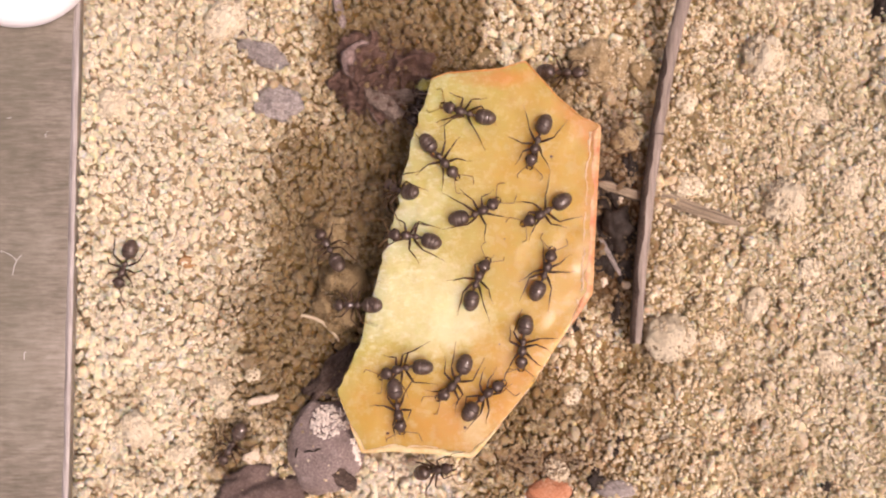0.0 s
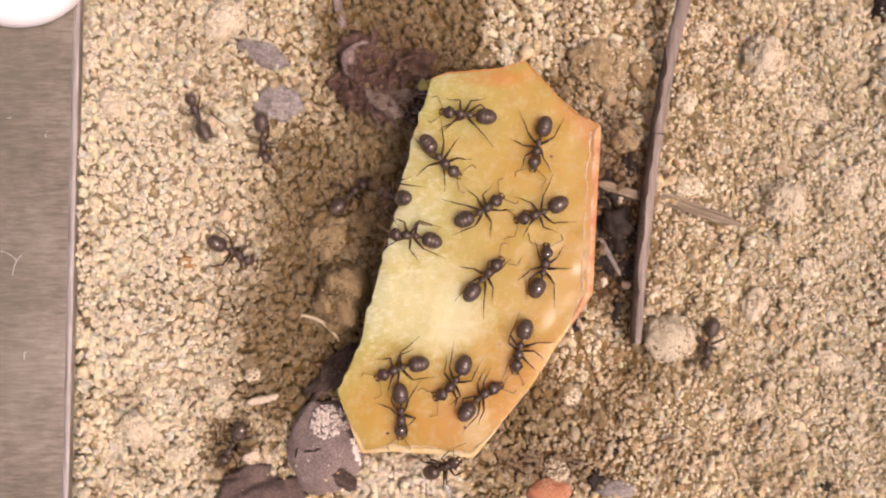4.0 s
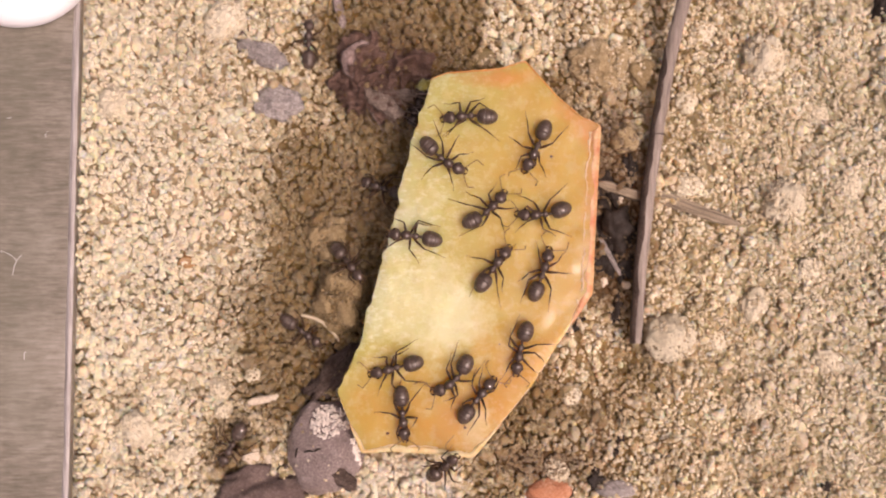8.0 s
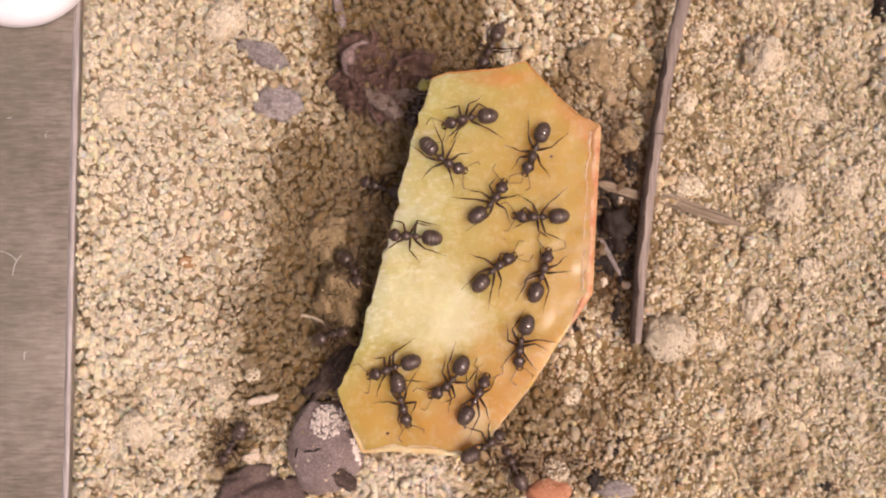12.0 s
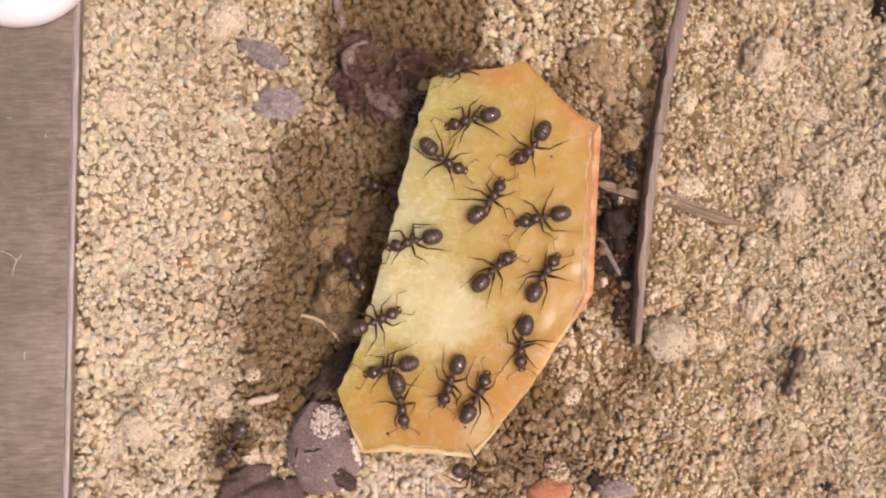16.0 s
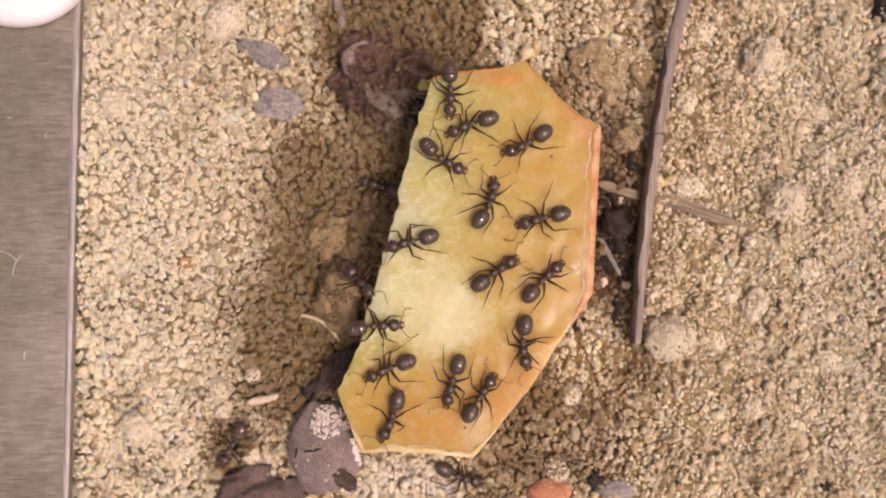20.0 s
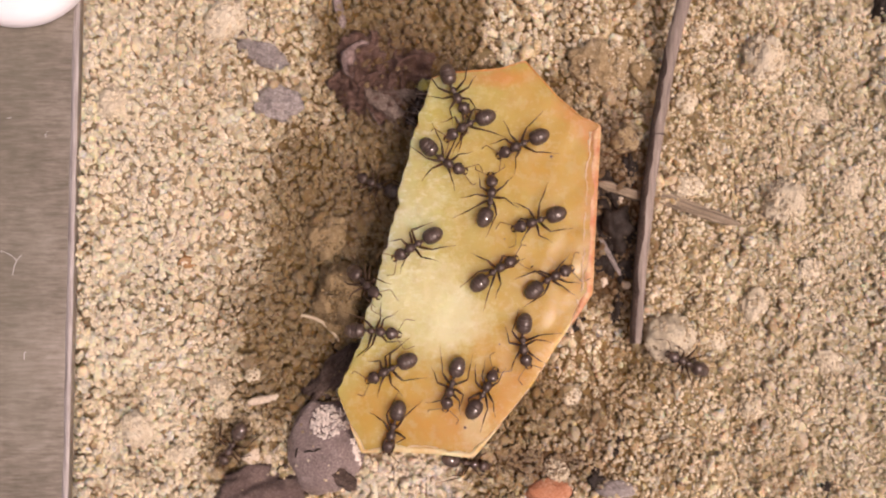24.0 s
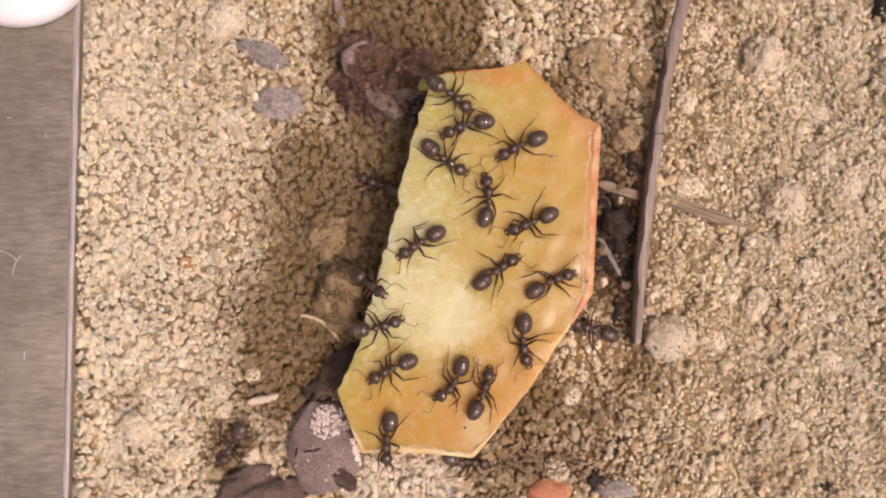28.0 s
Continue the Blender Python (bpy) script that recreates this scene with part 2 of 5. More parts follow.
def make_flesh():
    m = Mat("fruit_flesh")
    # greenish pale pulp on the thick side, amber where the slice thins out towards its skin
    across = m.math("ADD", m.axis(0), m.math("MULTIPLY", m.axis(1), -0.10))
    v = m.math("ADD", m.span(across, -0.0070, 0.0112), m.math("MULTIPLY", m.math("SUBTRACT", m.noise(0.0045, 3), 0.5), 0.75))
    low = m.span(m.axis(1), -0.0050, -0.0100)
    v = m.math("ADD", v, m.math("MULTIPLY", low, 0.60))
    col = m.ramp(v, (0.0, (0.53, 0.53, 0.29)), (0.26, (0.465, 0.405, 0.13)), (0.6, (0.475, 0.315, 0.066)), (1.0, (0.49, 0.265, 0.046)))
    cells = m.noise(0.0007, 5, 0.65)
    col = m.mix(m.math("MULTIPLY", m.span(m.noise(0.0022, 4), 0.52, 0.72), 0.28), col, (0.60, 0.52, 0.26))
    col = m.mix(m.math("MULTIPLY", m.span(cells, 0.5, 0.72), 0.16), col, (0.62, 0.57, 0.34))
    col = m.mix(m.math("MULTIPLY", m.span(m.noise(0.0035, 5, 0.7), 0.52, 0.72), 0.4), col, (0.44, 0.325, 0.06))
    pale = m.math("MULTIPLY", m.span(m.math("ADD", m.near(-0.0028, -0.0034, 0.0048, 0.0056), m.math("MULTIPLY", m.noise(0.0011, 6, 0.7), 1.1)), 0.86, 1.04), 0.58)
    col = m.mix(pale, col, (0.62, 0.60, 0.335))
    core = m.math("ADD", m.near(-0.0010, -0.0042, 0.0036, 0.0034), m.math("MULTIPLY", m.math("SUBTRACT", m.noise(0.0008, 6, 0.75), 0.5), 1.3))
    col = m.mix(m.span(core, 0.25, 0.60, 0.0, 0.4), col, (0.70, 0.69, 0.45))
    core = m.math("ADD", m.near(0.0003, -0.0113, 0.0018, 0.0026), m.math("MULTIPLY", m.math("SUBTRACT", m.noise(0.0009, 6, 0.75), 0.5), 1.0))
    col = m.mix(m.span(core, 0.25, 0.70, 0.0, 0.5), col, (0.66, 0.56, 0.32))
    # the red of the skin shows through the thin upper rim
    red = m.math("ADD", m.near(0.0082, 0.0086, 0.0024, 0.0018), m.near(0.0018, 0.0119, 0.0040, 0.0011))
    red = m.math("ADD", red, m.math("ADD", m.near(0.0066, 0.0102, 0.0020, 0.0016), m.near(0.0094, 0.0076, 0.0018, 0.0014)))
    red = m.math("ADD", red, m.near(0.0084, 0.0045, 0.0013, 0.0075))
    red = m.span(m.math("ADD", red, m.math("MULTIPLY", m.noise(0.0013, 5, 0.65), 0.9)), 0.62, 1.25, 0.0, 0.62)
    col = m.mix(red, col, (0.62, 0.235, 0.07))
    # whitish torn fibres on the thick side
    fibre = m.noise(0.00042, 6, 0.75, m.stretch(0.6, 1.0, 1.0))
    side = m.math("MULTIPLY", m.span(across, 0.001, -0.006), m.span(low, 0.0, 0.8, 1.0, 0.0))
    col = m.mix(m.math("MULTIPLY", m.span(fibre, 0.50, 0.62), m.math("MULTIPLY", side, 0.6)), col, (0.70, 0.71, 0.50))
    fleck = m.math("MULTIPLY", m.span(m.noise(0.0006, 6, 0.75), 0.54, 0.68), m.span(m.noise(0.003, 3), 0.4, 0.6, 0.05, 0.25))
    col = m.mix(fleck, col, (0.60, 0.53, 0.26))
    col = m.mix(m.math("MULTIPLY", m.span(m.noise(0.0009, 5, 0.7), 0.46, 0.34), 0.14), col, (0.38, 0.26, 0.06))
    m.put("Base Color", col)
    m.put("Subsurface Weight", 0.85).put("Subsurface Radius", (0.0028, 0.0019, 0.0008)).put("Subsurface Scale", 1.0)
    m.put("Roughness", m.span(cells, 0.3, 0.7, 0.14, 0.36)).put("Specular IOR Level", 0.32)
    m.bump(m.noise(0.0022, 2), 2.2e-5, 0.7).bump(cells, 2.4e-5, 0.8).bump(m.noise(0.00018, 3), 0.8e-5, 0.6)
    return m.m


def make_peel():
    m = Mat("fruit_peel")
    v = m.noise(0.0016, 5, 0.65)
    m.put("Base Color", m.ramp(v, (0.3, (0.54, 0.19, 0.05)), (0.5, (0.62, 0.32, 0.10)), (0.68, (0.70, 0.46, 0.22))))
    m.put("Subsurface Weight", 0.25).put("Subsurface Radius", (0.001, 0.0004, 0.00015)).put("Subsurface Scale", 1.0)
    m.put("Roughness", 0.4).bump(m.noise(0.0003, 4), 3e-5)
    return m.m


def make_lip():
    m = Mat("cut_peel_lip")
    v = m.noise(0.0009, 5, 0.65)
    col = m.ramp(v, (0.34, (0.56, 0.175, 0.065)), (0.5, (0.645, 0.285, 0.125)), (0.66, (0.73, 0.45, 0.24)))
    col = m.mix(m.span(m.axis(1), -0.0105, -0.0120), col, m.ramp(m.noise(0.0016, 5, 0.7), (0.38, (0.70, 0.42, 0.16)), (0.58, (0.76, 0.60, 0.34))))
    col = m.mix(m.span(m.axis(1), 0.0085, 0.0095), col, m.ramp(v, (0.36, (0.60, 0.20, 0.04)), (0.62, (0.68, 0.34, 0.10))))
    m.put("Base Color", col)
    m.put("Subsurface Weight", 0.4).put("Subsurface Radius", (0.0008, 0.0004, 0.0002)).put("Subsurface Scale", 1.0)
    m.put("Roughness", 0.4).bump(m.noise(0.0004, 5, 0.65), 6e-5)
    return m.m


def make_chitin(name, a, b, rough, coat=0.9):
    m = Mat(name)
    v = m.noise(0.0005, 4, 0.6)
    hair = m.noise(0.00005, 3, 0.6, m.stretch(0.25, 1, 1))
    m.put("Base Color", m.ramp(m.math("ADD", m.math("MULTIPLY", v, 0.6), m.math("MULTIPLY", hair, 0.4)), (0.32, a), (0.66, b)))
    m.put("Roughness", m.span(hair, 0.3, 0.7, rough - 0.08, rough + 0.16)).put("Specular IOR Level", 0.25).put("Specular Tint", (1.0, 0.86, 0.74))
    m.put("Coat Weight", coat).put("Coat Roughness", 0.045).put("Coat IOR", 1.55)
    m.bump(hair, 9e-6, 0.8)
    return m.m


def make_plain(name, col, rough, size=0.002, depth=1e-5):
    m = Mat(name)
    v = m.noise(size, 4)
    m.put("Base Color", m.ramp(v, (0.3, tuple(c * 0.88 for c in col)), (0.7, tuple(min(1.0, c * 1.06) for c in col))))
    m.put("Roughness", rough).bump(v, depth)
    return m.m


LEAF = earthy("decayed_leaf", (0.062, 0.034, 0.025), (0.140, 0.080, 0.060), (0.29, 0.195, 0.16), big=0.0011, fine=0.00026, rough=0.45, depth=1.1e-4, per="object")
LEAF_RIM = earthy("leaf_rim", (0.19, 0.125, 0.11), (0.38, 0.28, 0.25), (0.60, 0.49, 0.45), big=0.0008, fine=0.0002, rough=0.5, depth=1.2e-4, per="island")
MOULD = earthy("grey_mould", (0.13, 0.095, 0.074), (0.25, 0.19, 0.155), (0.42, 0.345, 0.29), big=0.0008, fine=0.0002, rough=0.8, depth=1e-4, per="object")
TWIG, STRAW, STEEL, BRIGHT_STEEL = make_twig_mat(), make_straw_mat(), make_steel(), make_bright_steel()
FLESH, PEEL, LIP = make_flesh(), make_peel(), make_lip()
CREAM = make_plain("cream_pith", (0.72, 0.53, 0.31), 0.5, 0.0004, 2e-5)
CHITIN = make_chitin("black_chitin", (0.030, 0.019, 0.014), (0.090, 0.058, 0.043), 0.3, 0.85)
GASTER = make_chitin("gaster_chitin", (0.034, 0.022, 0.016), (0.100, 0.067, 0.050), 0.3, 0.85)
LIMB = make_chitin("leg_chitin", (0.030, 0.016, 0.010), (0.076, 0.042, 0.023), 0.42, 0.15)
TARSUS = make_chitin("tarsus_chitin", (0.10, 0.058, 0.028), (0.24, 0.145, 0.07), 0.5, 0.1)
MEMBRANE = make_plain("pale_membrane", (0.14, 0.11, 0.085), 0.35, 0.0003)
EYE_MAT = make_plain("ant_eye", (0.006, 0.006, 0.007), 0.15, 0.0001)
WHITE = make_plain("plain_white", (0.86, 0.85, 0.86), 0.35, 0.01)
CRUST = make_plain("dried_crust", (0.80, 0.72, 0.64), 0.8, 0.0001, 4e-5)
AMBER = make_plain("amber_bead", (0.34, 0.19, 0.075), 0.45, 0.0003, 5e-5)
THREAD = make_plain("pale_fibre", (0.66, 0.55, 0.38), 0.6, 0.0006, 3e-5)
OLIVE = make_plain("olive_seed", (0.20, 0.145, 0.062), 0.5, 0.0008, 2e-5)

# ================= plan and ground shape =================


def spot(u, v, z=0.0):
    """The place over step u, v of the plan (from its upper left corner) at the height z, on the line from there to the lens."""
    s = STEP * (EYE - z) / EYE
    return (u - 784) * s, (441 - v) * s


def lattice(seed):
    table = np.random.RandomState(seed).rand(256, 256)

    def value(x, y):
        xi, yi = np.floor(x).astype(int), np.floor(y).astype(int)
        fx, fy = x - xi, y - yi
        fx, fy = fx * fx * (3 - 2 * fx), fy * fy * (3 - 2 * fy)
        a, b = table[xi % 256, yi % 256], table[(xi + 1) % 256, yi % 256]
        c, d = table[xi % 256, (yi + 1) % 256], table[(xi + 1) % 256, (yi + 1) % 256]
        return (a * (1 - fx) + b * fx) * (1 - fy) + (c * (1 - fx) + d * fx) * fy - 0.5
    return value


N1, N2, N3, N4 = lattice(3), lattice(5), lattice(9), lattice(12)


def cells(seed):
    """Rounded lumps side by side: 1 at a lump's middle, towards 0 between lumps."""
    rng = np.random.RandomState(seed)
    jx, jy, jr = rng.rand(128, 128), rng.rand(128, 128), 0.6 + 0.6 * rng.rand(128, 128)

    def value(x, y):
        xi, yi = np.floor(x).astype(int), np.floor(y).astype(int)
        best = np.zeros(np.shape(x))
        for i in (-1, 0, 1):
            for j in (-1, 0, 1):
                a, b = (xi + i) % 128, (yi + j) % 128
                d = ((x - xi - i - jx[a, b]) ** 2 + (y - yi - j - jy[a, b]) ** 2) / jr[a, b] ** 2
                best = np.maximum(best, np.sqrt(np.clip(1 - d, 0, 1)) * jr[a, b])
        return best
    return value


C1, C2, C3 = cells(31), cells(32), cells(33)


def bowl(x, y, u, v, ru, rv, depth):
    cx, cy = spot(u, v)
    d = ((x - cx) / (ru * STEP)) ** 2 + ((y - cy) / (rv * STEP)) ** 2
    return -depth * np.exp(-d)


def soil(x, y):
    """Height of the soil bed; arrays or numbers."""
    x, y = np.asarray(x, float), np.asarray(y, float)
    near = np.exp(-((x / 0.09) ** 2 + (y / 0.06) ** 2))
    h = 0.0011 * N1(x / 0.009 + 20.3, y / 0.009 + 7.7) + 0.0006 * N2(x / 0.0034 + 3.1, y / 0.0034 + 91)
    side = 1 / (1 + np.exp(-(x - 0.0095) / 0.001))
    clump = C1(x / 0.0019 + 0.2 * N4(x / 0.0008, y / 0.0008) + 40, y / 0.0019 + 40) - 0.5
    small = C2(x / 0.0009 + 0.3 * N2(x / 0.0005, y / 0.0005) + 40, y / 0.0009 + 40) - 0.5
    h = h + side * near * (0.00092 * clump + 0.00038 * small + 0.0006 * N3(x / 0.0036, y / 0.0036 + 6))
    h = h * near + (1 - near) * (0.02 * N3(x / 0.6, y / 0.6) + 0.003 * N2(x / 0.05, y / 0.05))
    h += bowl(x, y, 600, 360, 130, 190, 0.0013) + bowl(x, y, 690, 150, 130, 90, 0.0008) + bowl(x, y, 1090, 440, 50, 140, 0.0007)
    h += bowl(x, y, 220, 700, 42, 28, 0.0011) + bowl(x, y, 200, 815, 40, 30, 0.0006) + bowl(x, y, 900, 830, 80, 50, 0.0006)
    h += bowl(x, y, 260, 420, 150, 340, -0.0013) + bowl(x, y, 1545, 110, 25, 90, 0.0010)
    return h


def soil_at(x, y):
    return float(soil(x, y))


FRUIT_Z = 0.0043
OUTLINE = [spot(u, v, FRUIT_Z) for u, v in (
    (762, 140), (790, 128), (885, 121), (930, 107), (985, 168), (1030, 206), (1065, 221), (1059, 330), (1053, 440),
    (1050, 520), (1000, 595), (945, 680), (880, 760), (838, 811), (780, 805), (690, 799), (640, 803), (612, 735),
    (594, 690), (620, 642), (640, 580), (662, 500), (691, 400), (716, 290), (735, 215))]


def fruit_top(x, y):
    """Height of the cut face."""
    return FRUIT_Z - 0.018 * x + 0.00022 * float(N1(x / 0.006 + 8, y / 0.006 + 4)) + 0.00005 * noise.noise(Vector((x / 0.0013, y / 0.0013, 3.0)))


def outline_gap(x, y):
    """Distance to the slice's outline: below zero inside."""
    best, inside, n = 1.0, False, len(OUTLINE)
    for i in range(n):
        (ax, ay), (bx, by) = OUTLINE[i], OUTLINE[(i + 1) % n]
        k = max(0.0, min(1.0, ((x - ax) * (bx - ax) + (y - ay) * (by - ay)) / ((bx - ax) ** 2 + (by - ay) ** 2)))
        best = min(best, math.hypot(x - ax - k * (bx - ax), y - ay - k * (by - ay)))
        if (ay > y) != (by > y) and x < ax + (y - ay) / (by - ay) * (bx - ax):
            inside = not inside
    return -best if inside else best


BUMPS = []      # stones, clods and the like that an ant climbs over: centre, radii, turn


def bump_top(x, y, low):
    for (cx, cy, cz), (rx, ry, rz), turn in BUMPS:
        c, s = math.cos(radians(turn)), math.sin(radians(turn))
        ex, ey = ((x - cx) * c + (y - cy) * s) / rx, ((y - cy) * c - (x - cx) * s) / ry
        d = ex * ex + ey * ey
        if d < 1:
            low = max(low, cz + rz * math.sqrt(1 - d) + 0.0001)
    return low


def footing(x, y):
    """Height on which an ant stands: the soil's crumbs, the slice's side as a ramp, or its cut face."""
    low = bump_top(x, y, soil_at(x, y) + 0.00028)
    gap = outline_gap(x, y)
    if gap <= 0:
        return fruit_top(x, y)
    k = max(0.0, min(1.0, 1.3 - gap / 0.0011 if y < -0.0120 else 1.1 - gap / 0.0006))
    return low + (fruit_top(x, y) - low) * k * k * (3 - 2 * k)


# ================= mesh helpers =================


def mesh_object(name, bm, material, smooth=True):
    data = bpy.data.meshes.new(name)
    bmesh.ops.recalc_face_normals(bm, faces=bm.faces[:])
    for f in bm.faces:
        f.smooth = smooth
    bm.to_mesh(data)
    bm.free()
    data.materials.append(material)
    return new(name, data)


def part(name, bm, material, parent, label="", at=(0, 0, 0), smooth=True):
    ob = mesh_object(name, bm, material, smooth)
    ob.parent = parent
    ob.location = at
    return tagged(ob, label)


def ring_skin(bm, rings, cap=True):
    """Skins a list of rings of points, all of one length."""
    rows = [[bm.verts.new(p) for p in r] for r in rings]
    n = len(rows[0])
    for a, b in zip(rows, rows[1:]):
        for i in range(n):
            bm.faces.new((a[i], a[(i + 1) % n], b[(i + 1) % n], b[i]))
    if cap:
        bm.faces.new(rows[0][::-1])
        bm.faces.new(rows[-1])
    return rows


def lathe(bm, profile, seg=14, sy=1.0, sz=1.0, at=(0, 0, 0), scale=1.0):
    """A body of rings along x: profile of (x, radius)."""
    rings = []
    for x, r in profile:
        rings.append([((x) * scale + at[0], r * sy * math.cos(2 * math.pi * i / seg) * scale + at[1],
                       r * sz * math.sin(2 * math.pi * i / seg) * scale + at[2]) for i in range(seg)])
    ring_skin(bm, rings)
    return bm


def tube(bm, points, radii, seg=6):
    pts = [Vector(p) for p in points]
    rings = []
    for i, p in enumerate(pts):
        d = (pts[min(i + 1, len(pts) - 1)] - pts[max(i - 1, 0)]).normalized()
        side = d.cross(Vector((0, 0, 1)))
        side = side.normalized() if side.length > 1e-6 else Vector((1, 0, 0))
        up = side.cross(d)
        rings.append([p + (side * math.cos(2 * math.pi * k / seg) + up * math.sin(2 * math.pi * k / seg)) * radii[i] for k in range(seg)])
    ring_skin(bm, rings)
    return bm


def lump(rx, ry, rz, seed, rough=0.2, level=3, flat=0.0, fine=0.05, knob=0.0):
    """A weathered crumb: a ball pushed about by noise at two scales."""
    bm = bmesh.new()
    bmesh.ops.create_icosphere(bm, subdivisions=level, radius=1.0)
    off = Vector((seed * 7.13, seed * 3.71, seed * 1.97))
    for v in bm.verts:
        d = v.co.normalized()
        k = 1 + rough * noise.noise(d * 1.6 + off) * 1.6 + rough * 0.5 * noise.noise(d * 3.7 + off) + fine * noise.noise(d * 11 + off)
        if knob:      # grains stuck to its surface
            k += knob * 0.7 * (0.45 - noise.voronoi(d * 4 + off)[0][0]) + knob * 0.8 * (0.4 - noise.voronoi(d * 9.5 + off)[0][0]) + knob * 0.35 * noise.noise(d * 24 + off)
        c = d * k
        if flat and c.z < -flat:
            c.z = -flat + (c.z + flat) * 0.2
        v.co = (c.x * rx, c.y * ry, c.z * rz)
    return bm


def rest(ob, u, v, rz, sink=0.3, turn=0.0, tilt=(0, 0)):
    """Lays a loose thing of half height rz on the soil."""
    x, y = spot(u, v)
    z = soil_at(x, y) + rz * (1 - 2 * sink)
    x, y = spot(u, v, z)
    ob.matrix_basis = pose(x, y, z, tilt[0], tilt[1], turn)
    return ob


# ================= ground =================


def spread(half, step):
    inner = np.arange(-half, half + step / 2, step)
    out, d, w = [], step * 1.5, half
    while w < 60:
        w += d
        d *= 1.32
        out.append(w)
    out = np.array(out)
    return np.concatenate([-out[::-1], inner, out])


def grid_mesh(name, xs, ys, zs, material):
    gx, gy = np.meshgrid(xs, ys, indexing="ij")
    co = np.stack([gx, gy, zs], -1).reshape(-1, 3)
    nx, ny = len(xs), len(ys)
    i = (np.arange(nx - 1)[:, None] * ny + np.arange(ny - 1)[None, :]).ravel()
    quads = np.stack([i, i + ny, i + ny + 1, i + 1], -1)
    return raw_mesh(name, co, quads, material)


def raw_mesh(name, co, faces, material):
    data = bpy.data.meshes.new(name)
    k = faces.shape[1]
    data.vertices.add(len(co))
    data.vertices.foreach_set("co", np.ascontiguousarray(co, dtype=np.float32).ravel())
    data.loops.add(faces.size)
    data.loops.foreach_set("vertex_index", np.ascontiguousarray(faces, dtype=np.int32).ravel())
    data.polygons.add(len(faces))
    data.polygons.foreach_set("loop_start", np.arange(0, faces.size, k, dtype=np.int32))
    data.update(calc_edges=True)
    data.polygons.foreach_set("use_smooth", np.ones(len(faces), dtype=bool))
    data.materials.append(material)
    return new(name, data)


xs, ys = spread(0.0335, 0.00014), spread(0.0195, 0.00014)
gx, gy = np.meshgrid(xs, ys, indexing="ij")
close = np.exp(-((gx / 0.06) ** 2 + (gy / 0.045) ** 2) ** 2)
gz = soil(gx, gy) + close * (-0.00004 + 0.00008 / (1 + np.exp(-(gx - 0.0095) / 0.001)) + 0.00026 * N2(gx / 0.0009, gy / 0.0009) + 0.00014 * C3(gx / 0.00046 + N4(gx / 0.0004, gy / 0.0004) + 64, gy / 0.00046 + 64) + 0.00016 * N3(gx / 0.00024, gy / 0.00024))
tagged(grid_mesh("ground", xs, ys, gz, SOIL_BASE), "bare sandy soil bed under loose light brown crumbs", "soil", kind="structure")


def templates(count, level, seed):
    """Blunt angular crumbs: a ball cut by flat sides, its edges worn."""
    out, rng = [], np.random.RandomState(seed)
    for k in range(count):
        bm = bmesh.new()
        bmesh.ops.create_icosphere(bm, subdivisions=level, radius=1.0)
        bm.verts.index_update()
        co = np.array([v.co[:] for v in bm.verts])
        tri = np.array([[v.index for v in f.verts] for f in bm.faces])
        bm.free()
        side = rng.normal(size=(11, 3))
        side /= np.linalg.norm(side, axis=1)[:, None] * rng.uniform(0.66, 1.12, (11, 1))
        r = (np.clip(co @ side.T, 0.0, None) ** 9).sum(1) ** (-1 / 9)
        out.append((co * np.clip(r, 0.55, 1.32)[:, None] * (1 + 0.10 * rng.normal(size=(len(co), 1)).clip(-1.5, 1.5)), tri))
    return out


def turns(n, rng):
    q = rng.normal(size=(n, 4))
    q /= np.linalg.norm(q, axis=1)[:, None]
    w, x, y, z = q.T
    return np.stack([np.stack([1 - 2 * (y * y + z * z), 2 * (x * y - z * w), 2 * (x * z + y * w)], -1),
                     np.stack([2 * (x * y + z * w), 1 - 2 * (x * x + z * z), 2 * (y * z - x * w)], -1),
                     np.stack([2 * (x * z - y * w), 2 * (y * z + x * w), 1 - 2 * (x * x + y * y)], -1)], -2)


def grains(name, x, y, z, size, seed, label, level=2, material=SOIL):
    """Loose soil crumbs, joined."""
    rng = np.random.RandomState(seed)
    shapes = templates(10, level, seed)
    pick = rng.randint(0, len(shapes), len(x))
    cos, tris, base = [], [], 0
    for k, (co, tri) in enumerate(shapes):
        idx = np.nonzero(pick == k)[0]
        if not len(idx):
            continue
        m = turns(len(idx), rng)
        stretchy = 1 + 0.15 * rng.normal(size=(len(idx), 1, 3)).clip(-1.5, 1.5)
        p = np.einsum("nij,nvj->nvi", m, co[None] * stretchy) * size[idx][:, None, None]
        p += np.stack([x[idx], y[idx], z[idx]], -1)[:, None, :]
        t = tri[None] + (base + np.arange(len(idx)) * len(co))[:, None, None]
        base += len(idx) * len(co)
        cos.append(p.reshape(-1, 3))
        tris.append(t.reshape(-1, 3))
    ob = raw_mesh(name, np.concatenate(cos), np.concatenate(tris), material)
    return tagged(ob, label, "soil", kind="stuff")


def blade_edge(y):
    """x of the steel blade's long edge at y."""
    return spot(133, 441, 0.0016)[0] + 0.024 * y


